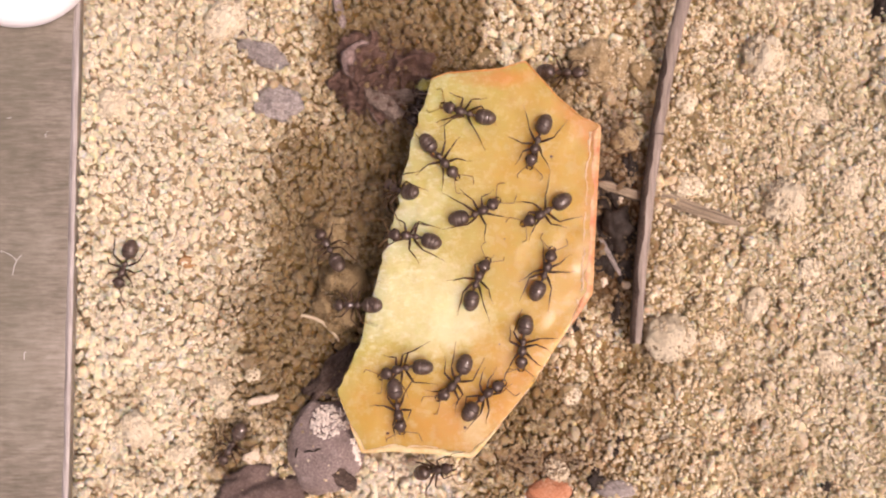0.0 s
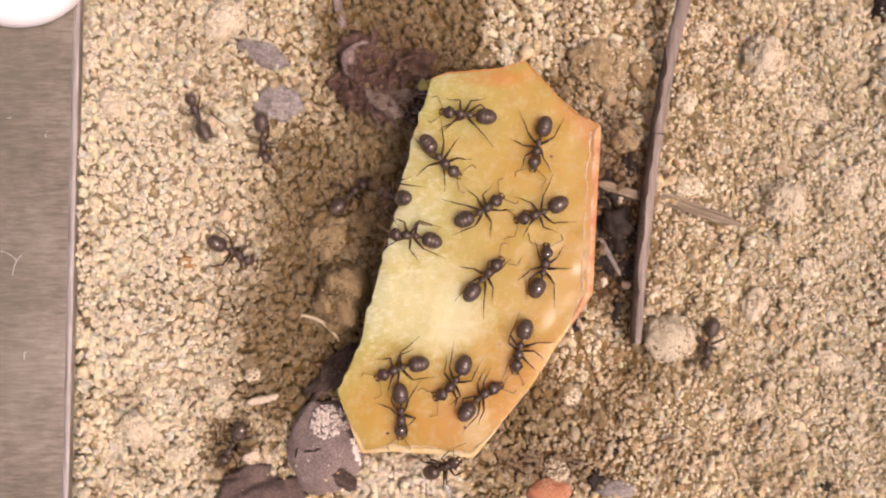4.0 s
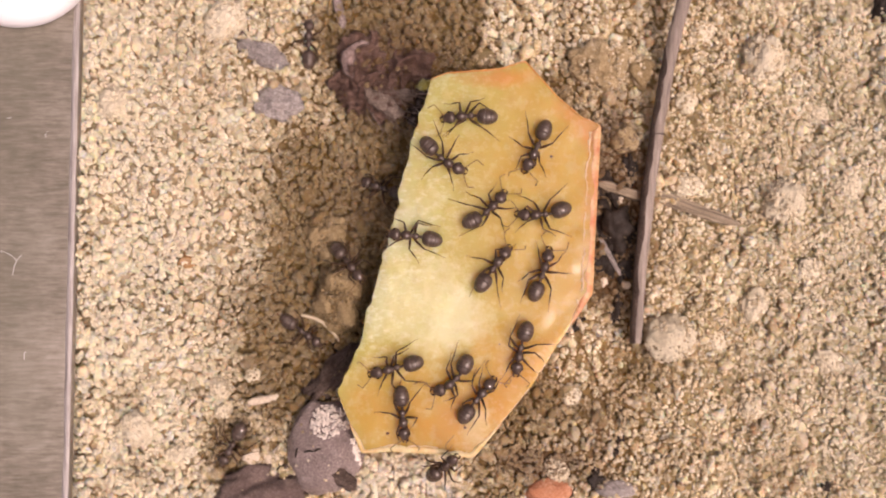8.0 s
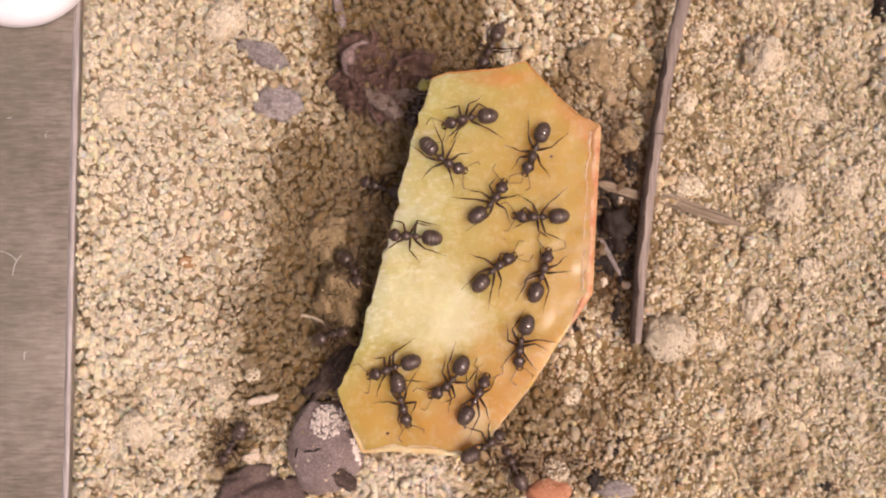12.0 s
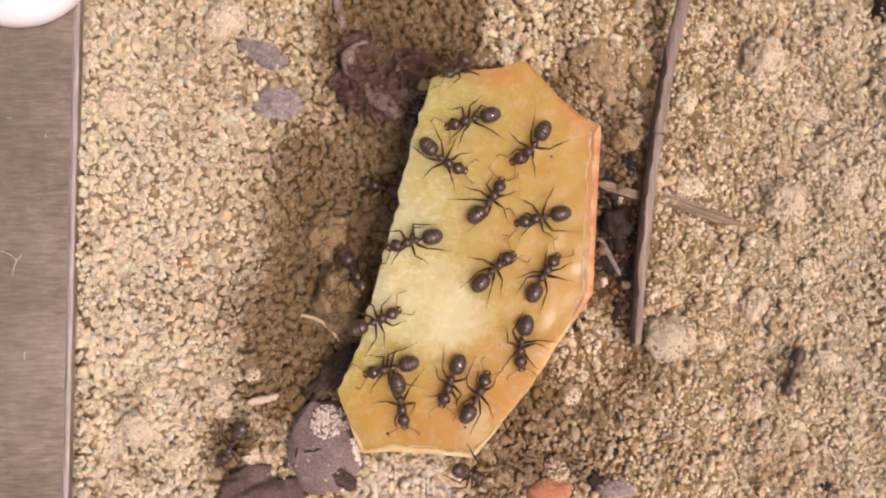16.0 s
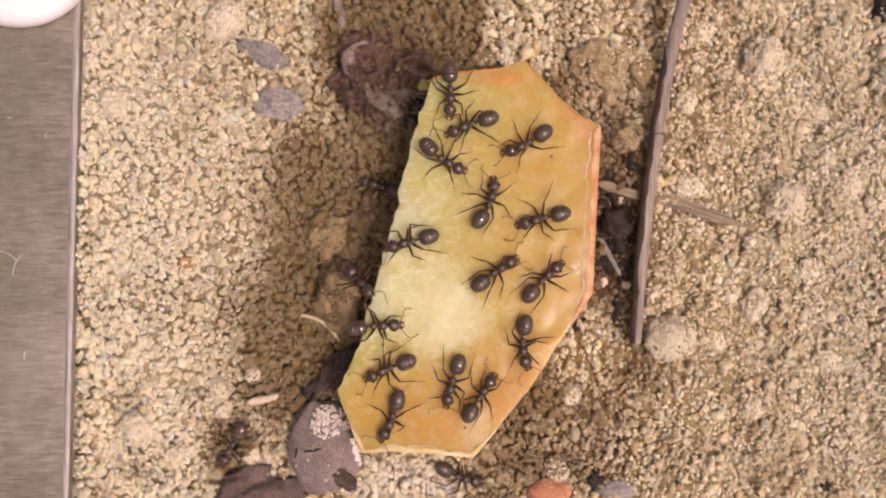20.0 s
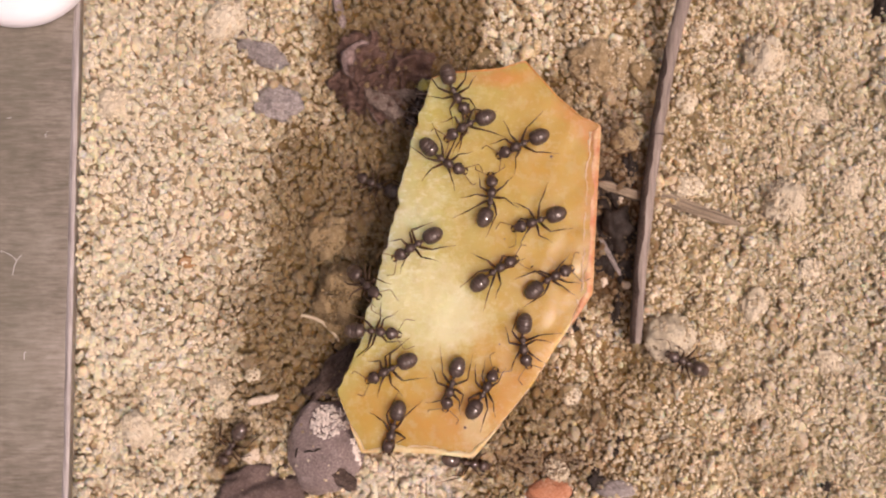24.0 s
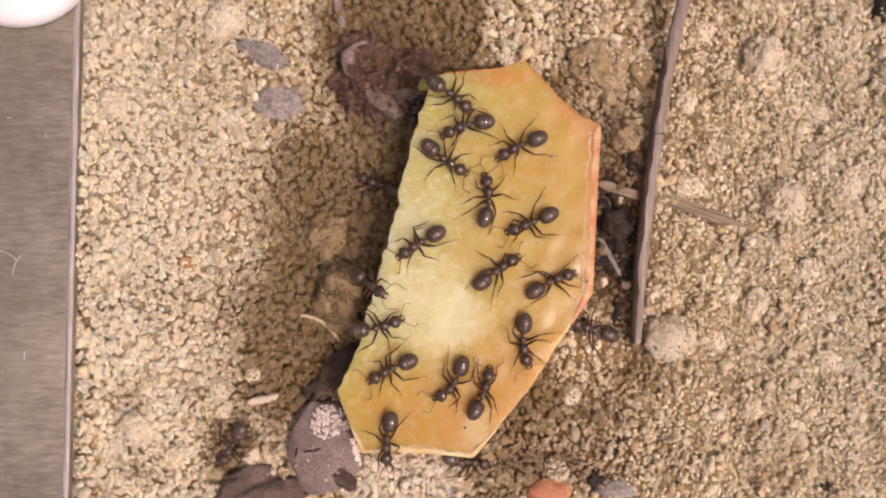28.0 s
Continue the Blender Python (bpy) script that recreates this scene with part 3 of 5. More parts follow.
def scatter(step, half_x, half_y, seed, jitter=0.9):
    rng = np.random.RandomState(seed)
    a = np.arange(-half_x, half_x, step)
    b = np.arange(-half_y, half_y, step * 0.88)
    x, y = np.meshgrid(a, b, indexing="ij")
    x = x + (np.arange(len(b)) % 2)[None, :] * step * 0.5
    x, y = x.ravel(), y.ravel()
    x = x + (rng.rand(len(x)) - 0.5) * step * jitter
    y = y + (rng.rand(len(y)) - 0.5) * step * jitter
    keep = x > blade_edge(y) - 0.0012
    fx, fy = (x - spot(840, 450)[0]) / (135 * STEP), (y - spot(840, 450)[1]) / (250 * STEP)
    keep &= ~((np.abs(fx - 0.28 * fy) < 0.8) & (np.abs(fy) < 1.0))
    return x[keep], y[keep], rng


def lay_grains():
    x, y, rng = scatter(0.00042, 0.0335, 0.0195, 21, 1.5)
    bare = np.exp(-((x - 0.0104) / 0.0028) ** 2 - ((y + 0.0110) / 0.0080) ** 2) + np.exp(-((x - 0.0122) / 0.0022) ** 2 - ((y - 0.001) / 0.006) ** 2)
    stay = rng.rand(len(x)) > 0.35 * bare
    x, y = x[stay], y[stay]
    right = 1 / (1 + np.exp(-(x - 0.008) / 0.002))
    size = 0.000228 * np.exp(rng.normal(size=len(x)) * (0.24 + 0.12 * right)) * (1 - 0.26 * right)
    size *= 1 + 0.35 * N3(x / 0.003 + 5, y / 0.003 + 9)
    z = soil(x, y) + 0.00008 + size * (0.10 + 0.95 * rng.rand(len(x))) + 0.00026 * N2(x / 0.0009, y / 0.0009) + (1 - right) * (0.00046 * (C2(x / 0.0011 + 12, y / 0.0011 + 12) - 0.6) + 0.0003 * N4(x / 0.0016 + 4, y / 0.0016))
    z += 0.00055 * np.exp(-((x - blade_edge(y) - 0.0001) / 0.0005) ** 2)       # heaped against the blade
    crumbs = (x, y, z, size)
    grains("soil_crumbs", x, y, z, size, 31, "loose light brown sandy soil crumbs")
    x, y, rng = scatter(0.0013, 0.0335, 0.0195, 22, 1.6)
    pick = rng.rand(len(x)) < np.where(x < 0.006, 0.05, 0.012)
    x, y = x[pick], y[pick]
    size = 0.00030 * np.exp(rng.normal(size=len(x)) * 0.25)
    z = soil(x, y) + size * 0.35 + 0.0001
    grains("coarse_soil_crumbs", x, y, z, size, 41, "coarse rounded sandy soil crumbs on the finer ones")
    # fine sand between them
    x, y, rng = scatter(0.00036, 0.033, 0.0192, 23, 1.8)
    pick = rng.rand(len(x)) < 0.30 + 0.35 * (x > 0.009)
    x, y = x[pick], y[pick]
    size = 0.00013 * np.exp(rng.normal(size=len(x)) * 0.3)
    z = soil(x, y) + 0.00014 + 0.00026 * rng.rand(len(x))
    more = [np.stack([x, y, z, size], -1)]
    # sand stuck all over the crumbs
    n = 58000
    k = rng.randint(0, len(crumbs[0]), n)
    k = k[(crumbs[0][k] < 0.009) | (rng.rand(n) < 0.85)]
    n = len(k)
    side = rng.normal(size=(n, 3))
    side[:, 2] = np.abs(side[:, 2]) * 1.1
    side /= np.linalg.norm(side, axis=1)[:, None]
    cx, cy, cz, cs = (c[k] for c in crumbs)
    more.append(np.stack([cx + side[:, 0] * cs, cy + side[:, 1] * cs, cz + side[:, 2] * cs * 0.9, 0.00006 + 0.00010 * rng.rand(n)], -1))
    # grains stuck to the clods
    for (cx, cy, cz), (rx, ry, rz), turn in CLODS + DUSTY:
        n = int(8 + 0.6e8 * rx * ry)
        if ((cx, cy, cz), (rx, ry, rz), turn) in DUSTY:
            n = int(3 + 0.02e8 * rx * ry)
        a, r = rng.rand(n) * 2 * np.pi, np.sqrt(rng.rand(n)) * 0.97
        ex, ey, ez = rx * r * np.cos(a), ry * r * np.sin(a), rz * np.sqrt(1 - r * r) * 0.93
        c, q = math.cos(radians(turn)), math.sin(radians(turn))
        more.append(np.stack([cx + ex * c - ey * q, cy + ex * q + ey * c, cz + ez, 0.00006 + 0.00009 * rng.rand(n)], -1))
    x, y, z, size = np.concatenate(more).T
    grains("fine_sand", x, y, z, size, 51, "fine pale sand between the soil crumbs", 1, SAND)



# ================= the slice of fruit =================


def resample(points, step):
    out, n = [], len(points)
    for i in range(n):
        a, b = Vector(points[i]), Vector(points[(i + 1) % n])
        k = max(1, round((b - a).length / step))
        out += [a + (b - a) * j / k for j in range(k)]
    return out


def fruit_slice():
    base = new("fruit_slice")
    rim = resample(OUTLINE, 0.00022)
    # round the corners a little
    n = len(rim)
    rim = [(rim[i - 1] + rim[i] * 2 + rim[(i + 1) % n]) / 4 for i in range(n)]
    cx, cy = spot(835, 455, FRUIT_Z)
    base.location = (cx, cy, 0)
    mid = Vector((cx, cy))
    normals = []
    for i in range(n):
        d = (rim[(i + 2) % n] - rim[i - 2]).normalized()
        o = Vector((d.y, -d.x))
        normals.append(o if o.dot(rim[i] - mid) > 0 else -o)
    first = min(range(n), key=lambda i: (rim[i] - Vector(OUTLINE[0])).length)
    corner = min(range(n), key=lambda i: (rim[i] - Vector(OUTLINE[18])).length)
    skinned = {(first + k) % n for k in range((corner - first) % n + 1)}
    # the pulp
    bm = bmesh.new()
    rings = []
    for depth, inset in ((0.0040, 0.0010), (0.0030, 0.00045), (0.0018, 0.00018), (0.0008, 0.00009), (0.00012, 0.00003), (0.00002, 0.00004), (0.00001, 0.00009), (0.00001, 0.0002)):
        ring = []
        for i in range(n):
            p = rim[i] - normals[i] * (inset + (0.00003 if i in skinned else 0.00022) * (0.35 + noise.noise(Vector((rim[i].x, rim[i].y, depth)) * 1500)))
            top = fruit_top(p.x, p.y)
            ring.append((p.x - cx, p.y - cy, max(top - depth, soil_at(p.x, p.y) - 0.0002)))
        rings.append(ring)
    for f in [0.975 - 0.97 * k / 46 for k in range(47)]:
        ring = []
        for i in range(n):
            p = mid + (rim[i] - normals[i] * 0.0003 - mid) * f
            rough = 0.000035 * max(0.0, min(1.0, (0.002 - (p.x + 0.42 * -p.y)) / 0.004))
            z = fruit_top(p.x, p.y) + rough * noise.noise(Vector((p.x, p.y, 0)) * 2600) + 0.00003 * noise.noise(Vector((p.x, p.y, 0.3)) * 700)
            ring.append((p.x - cx, p.y - cy, z))
        rings.append(ring)
    ring_skin(bm, rings)
    part("pulp", bm, FLESH, base, "translucent pale green to amber pulp")
    # the skin round the outer side, with its cut lip
    span = [(first + k) % n for k in range((corner - first) % n + 1)]
    skin, lip, pith = bmesh.new(), bmesh.new(), bmesh.new()
    rows, lips, ridge, wide = [], [], [], []
    for k, i in enumerate(span):
        p, o = rim[i], normals[i]
        end = min(1.0, min(k, len(span) - 1 - k) / 8)
        east = max(0.0, min(1.0, (p.x - 0.0085) / 0.0012)) * max(0.0, min(1.0, (0.0083 - p.y) / 0.0006))
        south = max(0.0, min(1.0, (-0.0115 - p.y) / 0.002))
        north = max(0.0, min(1.0, (p.y - 0.0082) / 0.0006))
        jag = noise.noise(Vector((p.x, p.y, 1.0)) * 1400) * 0.6 + noise.noise(Vector((p.x, p.y, 2.0)) * 500) * 0.7
        w = (0.00001 + 0.00064 * east + 0.00036 * south * (1 + 0.7 * jag) + 0.00006 * north) * (1 + 0.38 * jag + 0.16 * noise.noise(Vector((p.x, p.y, 6.0)) * 4200)) * end + 0.00003
        wide.append(east + south + north > 0.03)
        low = soil_at(p.x, p.y) - 0.0001
        top = fruit_top(p.x, p.y)

        def at(out, z):
            q = p + o * out
            return q.x - cx, q.y - cy, z
        rows.append([at(-0.0009, low + 0.0001), at(-0.0003, low + (top - low) * 0.35), at(-0.00012, low + (top - low) * 0.75), at(-0.00006, top - 0.00012),
                     at(-0.00006, top - 0.00006), at(-0.00009, top - 0.00006), at(-0.0004, low + (top - low) * 0.4), at(-0.0012, low + 0.0001)])
        b = (0.00003 + 0.00003 * east + 0.00020 * max(0.0, noise.noise(Vector((p.x, p.y, 4.0)) * 2600) + 0.15) * (east + 0.8 * south)) * (0.3 + 0.7 * end)
        ridge.append([at(-w + b * 0.3, top - 0.00003), at(-w + b * 0.2, top + 0.00003 + 0.00003 * east), at(-w - b * 0.4, top + 0.000034 + 0.00003 * east), at(-w - b, top + 0.000012), at(-w - b, top - 0.00005)])
        lips.append([at(0.00002, top - 0.0001), at(0.00001, top + 0.00001), at(-w * 0.5, top + 0.000014 + 0.000010 * jag), at(-w, top - 0.000004), at(-w, top - 0.00008)])
    ring_skin(skin, rows)
    def runs(bm, rings, keep):
        group = []
        for ring, k in zip(rings + [None], keep + [False]):
            if k:
                group.append(ring)
            elif len(group) > 1:
                ring_skin(bm, group)
                group = []
    runs(lip, lips, wide)
    runs(pith, ridge, [rim[i].y < 0.0080 and noise.noise(Vector((rim[i].x, rim[i].y, 9.0)) * 1300) > -0.22 for i in span])
    part("peel", skin, PEEL, base, "orange red peel round the outer edge")
    part("peel_lip", lip, LIP, base, "peach pink cut edge of the peel")
    part("pith", pith, CREAM, base, "thin ragged line of cream pith", smooth=False)
    # specks on the cut face
    for u, v, r in ((976, 277, 2.8), (686, 767, 3.2), (823, 757, 2.8), (884, 610, 1.7), (893, 423, 1.5)):
        x, y = spot(u, v, FRUIT_Z)
        sp = lump(r * STEP * 0.9, r * STEP * 0.8, r * STEP * 0.4, u, level=2)
        part("speck", sp, HUSK, base, "dark brown speck", at=(x - cx, y - cy, fruit_top(x, y) + 2e-5))
    return tagged(base, "angular slice of yellow fruit with orange peel, ants feeding on it", "fruit slice")


fruit_slice()


# ================= steel blade and the white piece on it =================


def steel_blade():
    base = new("steel_blade")
    z0, z1 = 0.0009, 0.0016
    bm = bmesh.new()
    rings = []
    # cross-section along the length: flat face with a ground bevel at the edge
    for k in range(61):
        y = -0.045 + 0.09 * k / 60
        e = blade_edge(y) + 0.00003 * noise.noise(Vector((0, y * 900, 3)))
        rings.append([(-0.052, y, z0), (e - 0.00012, y, z0), (e, y, z0 + 0.0002), (e - 0.00006, y, z1 - 0.00010), (e - 0.00016, y, z1 - 0.00003),
                      (e - 0.0006, y, z1), (-0.052, y, z1)])
    ring_skin(bm, rings)
    part("blade", bm, STEEL, base, "brushed stained steel with a ground edge", smooth=False)
    rings = []
    for k in range(61):
        y = -0.045 + 0.09 * k / 60
        e, wear = blade_edge(y), 1 + 0.25 * noise.noise(Vector((0, y * 260, 5)))
        rings.append([(e - 0.00052 * wear, y, z1 - 0.00002), (e - 0.0005 * wear, y, z1 + 0.00003), (e - 0.00012, y, z1 - 0.000005), (e - 0.00005, y, z1 - 0.00007), (e - 0.00014, y, z1 - 0.00012)])
    bm = bmesh.new()
    ring_skin(bm, rings)
    part("ground_edge", bm, BRIGHT_STEEL, base, "bright ground edge of the steel")
    marks = ((10, 452, 22, -22), (30, 470, 20, 70), (44, 630, 8, 85), (82, 238, 6, 70), (16, 210, 5, 10))
    for u, v, half, turn in marks:
        x, y = spot(u, v, z1)
        bm = bmesh.new()
        h = half * STEP
        tube(bm, [(-h, 0, 0), (-h * 0.3, h * 0.2, 0), (h * 0.4, h * 0.16, 0), (h, -h * 0.1, 0)], [0.8e-5, 1.5e-5, 1.4e-5, 0.7e-5], 5)
        ob = part("scratch", bm, WHITE, base, "bright fine scratch", at=(x, y, z1 + 0.000004))
        ob.rotation_euler = (0, 0, radians(turn))
    return tagged(base, "brushed steel blade lying along the soil, stained and scratched", "knife blade")


def white_piece():
    bm = bmesh.new()
    seg, rings = 72, []
    for r, z in ((0.86, 0.0), (0.95, 0.12), (1.0, 0.38), (0.985, 0.62), (0.93, 0.83), (0.82, 0.95), (0.6, 1.0), (0.3, 1.01), (0.05, 1.01)):
        rings.append([(0.0052 * r * math.cos(2 * math.pi * i / seg), 0.0047 * r * math.sin(2 * math.pi * i / seg), 0.0022 * z) for i in range(seg)])
    ring_skin(bm, rings)
    ob = mesh_object("white_cap", bm, WHITE)
    x, y = spot(30, -75, 0.0028)
    ob.location = (x, y, 0.0016)
    return tagged(ob, "smooth round white disc lying on the steel blade", "plastic cap")


steel_blade()
white_piece()


# ================= twig, straw and plant bits =================


def twig():
    base = new("twig")
    line = ((1226, -60, 12), (1212, 0, 12), (1196, 60, 11.5), (1183, 120, 11.5), (1171, 190, 11.5), (1160, 260, 11.5), (1150, 330, 11.5),
            (1142, 400, 11.5), (1135, 470, 11), (1130, 540, 10.5), (1127, 590, 10), (1126, 612, 8.5))
    bm = bmesh.new()
    pts, rad = [], []
    for (ua, va, ra), (ub, vb, rb) in zip(line, line[1:]):
        for j in range(6):
            k = j / 6
            u, v, r = ua + (ub - ua) * k, va + (vb - va) * k, (ra + (rb - ra) * k) * STEP * 1.06
            r *= 1 + 0.10 * noise.noise(Vector((0, v * 0.02, 2))) + 0.05 * noise.noise(Vector((0, v * 0.12, 4)))
            x, y = spot(u, v, 0.0016)
            z = 0.00135 + 0.00016 * noise.noise(Vector((0, v * 0.008, 7)))
            pts.append((x + 0.00005 * noise.noise(Vector((v * 0.03, 0, 1))), y, z))
            rad.append(r)
            BUMPS.append(((x, y, z), (r * 1.15, r * 1.3, r), 0))
    seg, rings = 14, []
    for i, p in enumerate(pts):
        rings.append([(p[0] + rad[i] * math.cos(2 * math.pi * s / seg) * (1 + 0.09 * noise.noise(Vector((s * 1.7, p[1] * 160, 0)))), p[1],
                       p[2] + rad[i] * math.sin(2 * math.pi * s / seg) * (1 + 0.09 * noise.noise(Vector((s * 1.7, p[1] * 160, 5))))) for s in range(seg)])
    ring_skin(bm, rings)
    part("stem", bm, TWIG, base, "pale weathered wood")
    # dark strip laid on the lower stem to paint its shaded left side
    strip, rings = bmesh.new(), []
    for i in range(14, len(pts)):
        (x, y, z), r = pts[i], rad[i] * 1.05
        lap = 1.2 + 0.45 * noise.noise(Vector((0, y * 420, 3))) + 0.25 * noise.noise(Vector((0, y * 1600, 8)))
        if i < 18:
            lap *= (i - 13) / 5
        sweep = [math.pi * 0.98 - lap * k / 6 for k in range(7)]
        rings.append([(x + r * math.cos(a), y, z + r * math.sin(a)) for a in sweep] + [(x + r * 0.9 * math.cos(a), y, z + r * 0.9 * math.sin(a)) for a in reversed(sweep)])
    ring_skin(strip, rings)
    part("bark_strip", strip, BARK, base, "dark brown strip for the shaded left side of the stem")
    for u, v, w in ((1164, 238, 12), (1141, 395, 11.5)):
        x, y = spot(u, v, 0.0016)
        bm = bmesh.new()
        tube(bm, [(-w * STEP * 0.98, 0, 0.0003), (-w * STEP * 0.6, 0, w * STEP * 0.82), (0, 0.00003, w * STEP * 1.03), (w * STEP * 0.6, 0, w * STEP * 0.82), (w * STEP * 0.98, 0, 0.0003)],
             [4e-5] * 5, 6)
        part("node", bm, BARK, base, "dark raised ring on the stem", at=(x, y, 0.00135))
    return tagged(base, "thin grey brown dry twig lying on the soil", "twig")


twig()


def splinter(name, ua, va, ub, vb, width, material, label, category, lift=0.0004, seed=1, taper=0.35, bend=0.0):
    """A flat fibrous strip between two places."""
    (xa, ya), (xb, yb) = spot(ua, va), spot(ub, vb)
    length, turn = math.hypot(xb - xa, yb - ya), math.degrees(math.atan2(yb - ya, xb - xa))
    bm, rings, w = bmesh.new(), [], width * STEP / 2
    for k in range(17):
        f = k / 16
        ww = w * (1 - taper * f) * (0.9 + 0.25 * noise.noise(Vector((f * 6, seed, 0)))) * min(1.0, 0.35 + 5 * min(f, 1 - f))
        x, y = (f - 0.5) * length, bend * STEP * (1 - (2 * f - 1) ** 2)
        zz = 0.00006 * noise.noise(Vector((f * 4, seed, 4)))
        rings.append([(x, y - ww, zz), (x, y - ww * 0.55, zz + w * 0.42), (x, y - ww * 0.1, zz + w * 0.30), (x, y + ww * 0.5, zz + w * 0.5), (x, y + ww, zz + 0.1 * w), (x, y, zz - w * 0.35)])
    ring_skin(bm, rings)
    ob = mesh_object(name, bm, material)
    x, y = (xa + xb) / 2, (ya + yb) / 2
    ob.matrix_basis = pose(x, y, soil_at(x, y) + lift, 0, 0, turn)
    return tagged(ob, label, category)


splinter("straw_splinter", 1055, 326, 1140, 352, 22, STRAW, "pale broken straw splinter under the twig", "straw", 0.0004, 2, 0.1)
splinter("straw_splinter", 1150, 346, 1305, 398, 40, STRAW, "grey brown fibrous straw splinter beside the twig", "straw", 0.00035, 5, 0.6)
splinter("straw_splinter", 440, 712, 500, 700, 17, PALE_CHIP, "short pale dry straw stub on the soil", "straw", 0.0005, 9, 0.1)
splinter("plant_stalk", 1058, 420, 1096, 488, 11, GREY_STONE, "thin grey dead stalk between fruit and twig", "plant stalk", 0.0007, 12, 0.2)
splinter("bark_flake", 592, -10, 606, 46, 20, HULL, "narrow grey brown bark flake on the soil", "bark", 0.0005, 15, 0.1)


def fibre(u, v, points, r, label):
    x0, y0 = spot(u, v)
    bm = bmesh.new()
    pts = [(a * STEP, -b * STEP, c * STEP) for a, b, c in points]
    tube(bm, pts, [r * STEP * (0.6 if i in (0, len(pts) - 1) else 1.0) for i in range(len(pts))], 7)
    ob = mesh_object("plant_fibre", bm, THREAD)
    ob.location = (x0, y0, soil_at(x0, y0) + 0.0005)
    return tagged(ob, label, "plant fibre")


fibre(565, 575, ((-40, -17, 0), (-25, -17, 8), (-8, -13, 12), (8, -5, 14), (22, 8, 12), (31, 20, 6), (35, 30, 0)), 3.4, "curved pale plant fibre on the soil")
fibre(985, 655, ((-4, -14, 0), (3, -8, 5), (5, 2, 6), (0, 12, 3)), 1.8, "short curled white fibre beside the fruit")


# ================= clods, stones and hulls =================


CLODS, DUSTY = [], []


def clod(name, u, v, ru, rv, h, material, label, category, seed, turn=0, sink=0.3, rough=0.2, level=4, fine=0.07, tilt=(0, 0)):
    ob = mesh_object(name, lump(ru * STEP, rv * STEP, h * STEP, seed, rough, level, fine=fine, knob=0.09 if "clod" in name else 0.0), material)
    rest(ob, u, v, h * STEP, sink, turn, tilt)
    grow = 1.25 if rough > 0.23 else 1.05
    BUMPS.append((tuple(ob.matrix_basis.translation), (ru * STEP * grow, rv * STEP * grow, h * STEP * grow), turn))
    if name == "bark_lump":
        DUSTY.append((tuple(ob.matrix_basis.translation), (ru * STEP, rv * STEP, h * STEP), turn))
    if "clod" in name:
        CLODS.append((tuple(ob.matrix_basis.translation), (ru * STEP, rv * STEP, h * STEP), turn))
    return tagged(ob, label, category)


BROWN = "brown crumbly soil clod in the hollow beside the fruit"
clod("soil_clod", 604, 528, 44, 60, 56, DAMP_CLOD, BROWN, "soil clod", 1.0, 12, 0.3, 0.24, 5)
clod("soil_clod", 578, 418, 36, 38, 34, DAMP_CLOD, BROWN, "soil clod", 2.0, 0, 0.34, 0.28, 5)
clod("soil_clod", 1064, 118, 54, 48, 34, DAMP_CLOD, "large brown soil clod beside the fruit slice", "soil clod", 3.0, 20, 0.42, 0.3, 5)
clod("soil_clod", 1130, 128, 25, 28, 22, DAMP_CLOD, "light brown soil clod beside the twig", "soil clod", 3.6, 20, 0.4, 0.28, 5)
PALE = "pale dry rounded soil clod on the crumbs"
for u, v, ru, rv, h, s in ((1386, 356, 38, 43, 40, 4.0), (1350, 106, 36, 42, 38, 5.0), (1331, 540, 36, 24, 26, 6.0), (1184, 600, 42, 48, 38, 7.0), (1214, 330, 24, 24, 18, 9.0),
                           (1215, 182, 20, 20, 15, 9.6), (400, 38, 42, 32, 34, 10.0), (204, 186, 30, 28, 30, 11.0), (244, 758, 33, 30, 32, 12.0),
                           (391, 686, 20, 22, 27, 14.0), (449, 662, 15, 15, 20, 15.0), (396, 726, 17, 16, 22, 14.6), (322, 800, 15, 30, 22, 16.0), (1265, 600, 24, 18, 14, 17.0), (1445, 205, 26, 20, 15, 18.0),
                           (1240, 60, 26, 20, 15, 18.6), (1330, 720, 26, 22, 15, 19.2), (1430, 480, 24, 20, 14, 19.8), (1500, 330, 24, 22, 14, 20.3), (1010, 700, 20, 18, 14, 20.9),
                           (985, 830, 24, 20, 15, 21.4), (1465, 640, 28, 20, 15, 21.9)):
    clod("soil_clod", u, v, ru, rv, h, CLOD, PALE, "soil clod", s, s * 40, 0.38, 0.13, 5)
clod("soil_clod", 1104, 246, 24, 25, 24, DAMP_CLOD, "small brown soil clod between fruit and twig", "soil clod", 8.0, 0, 0.2, 0.16, 5)
clod("soil_chip", 446, 806, 16, 17, 13, PALE_CHIP, "whitish mineral chip beside a seed hull", "mineral chip", 22.0, 20)
clod("soil_chip", 477, 808, 9, 15, 10, PALE_CHIP, "whitish mineral chip beside a seed hull", "mineral chip", 22.7, 50)
for u, v, r, s in ((522, 196, 7, 80.0), (534, 204, 6, 80.5), (542, 192, 8, 81.0), (530, 186, 5, 81.5), (548, 204, 5, 82.0), (556, 190, 6, 82.5), (520, 208, 5, 83.0), (512, 150, 6, 83.5), (528, 170, 6, 84.0)):
    clod("pale_crumb", u, v, r, r * 0.9, r * 0.8, PALE_CHIP, "whitish mineral crumb beside a grey pebble", "mineral crumb", s, s * 77, 0.1, 0.25, 2)
clod("pebble", 467, 97, 44, 20, 15, GREY_STONE, "flat bluish grey pebble on the soil", "pebble", 23.0, -24, 0.02, 0.2, 5, 0.1)
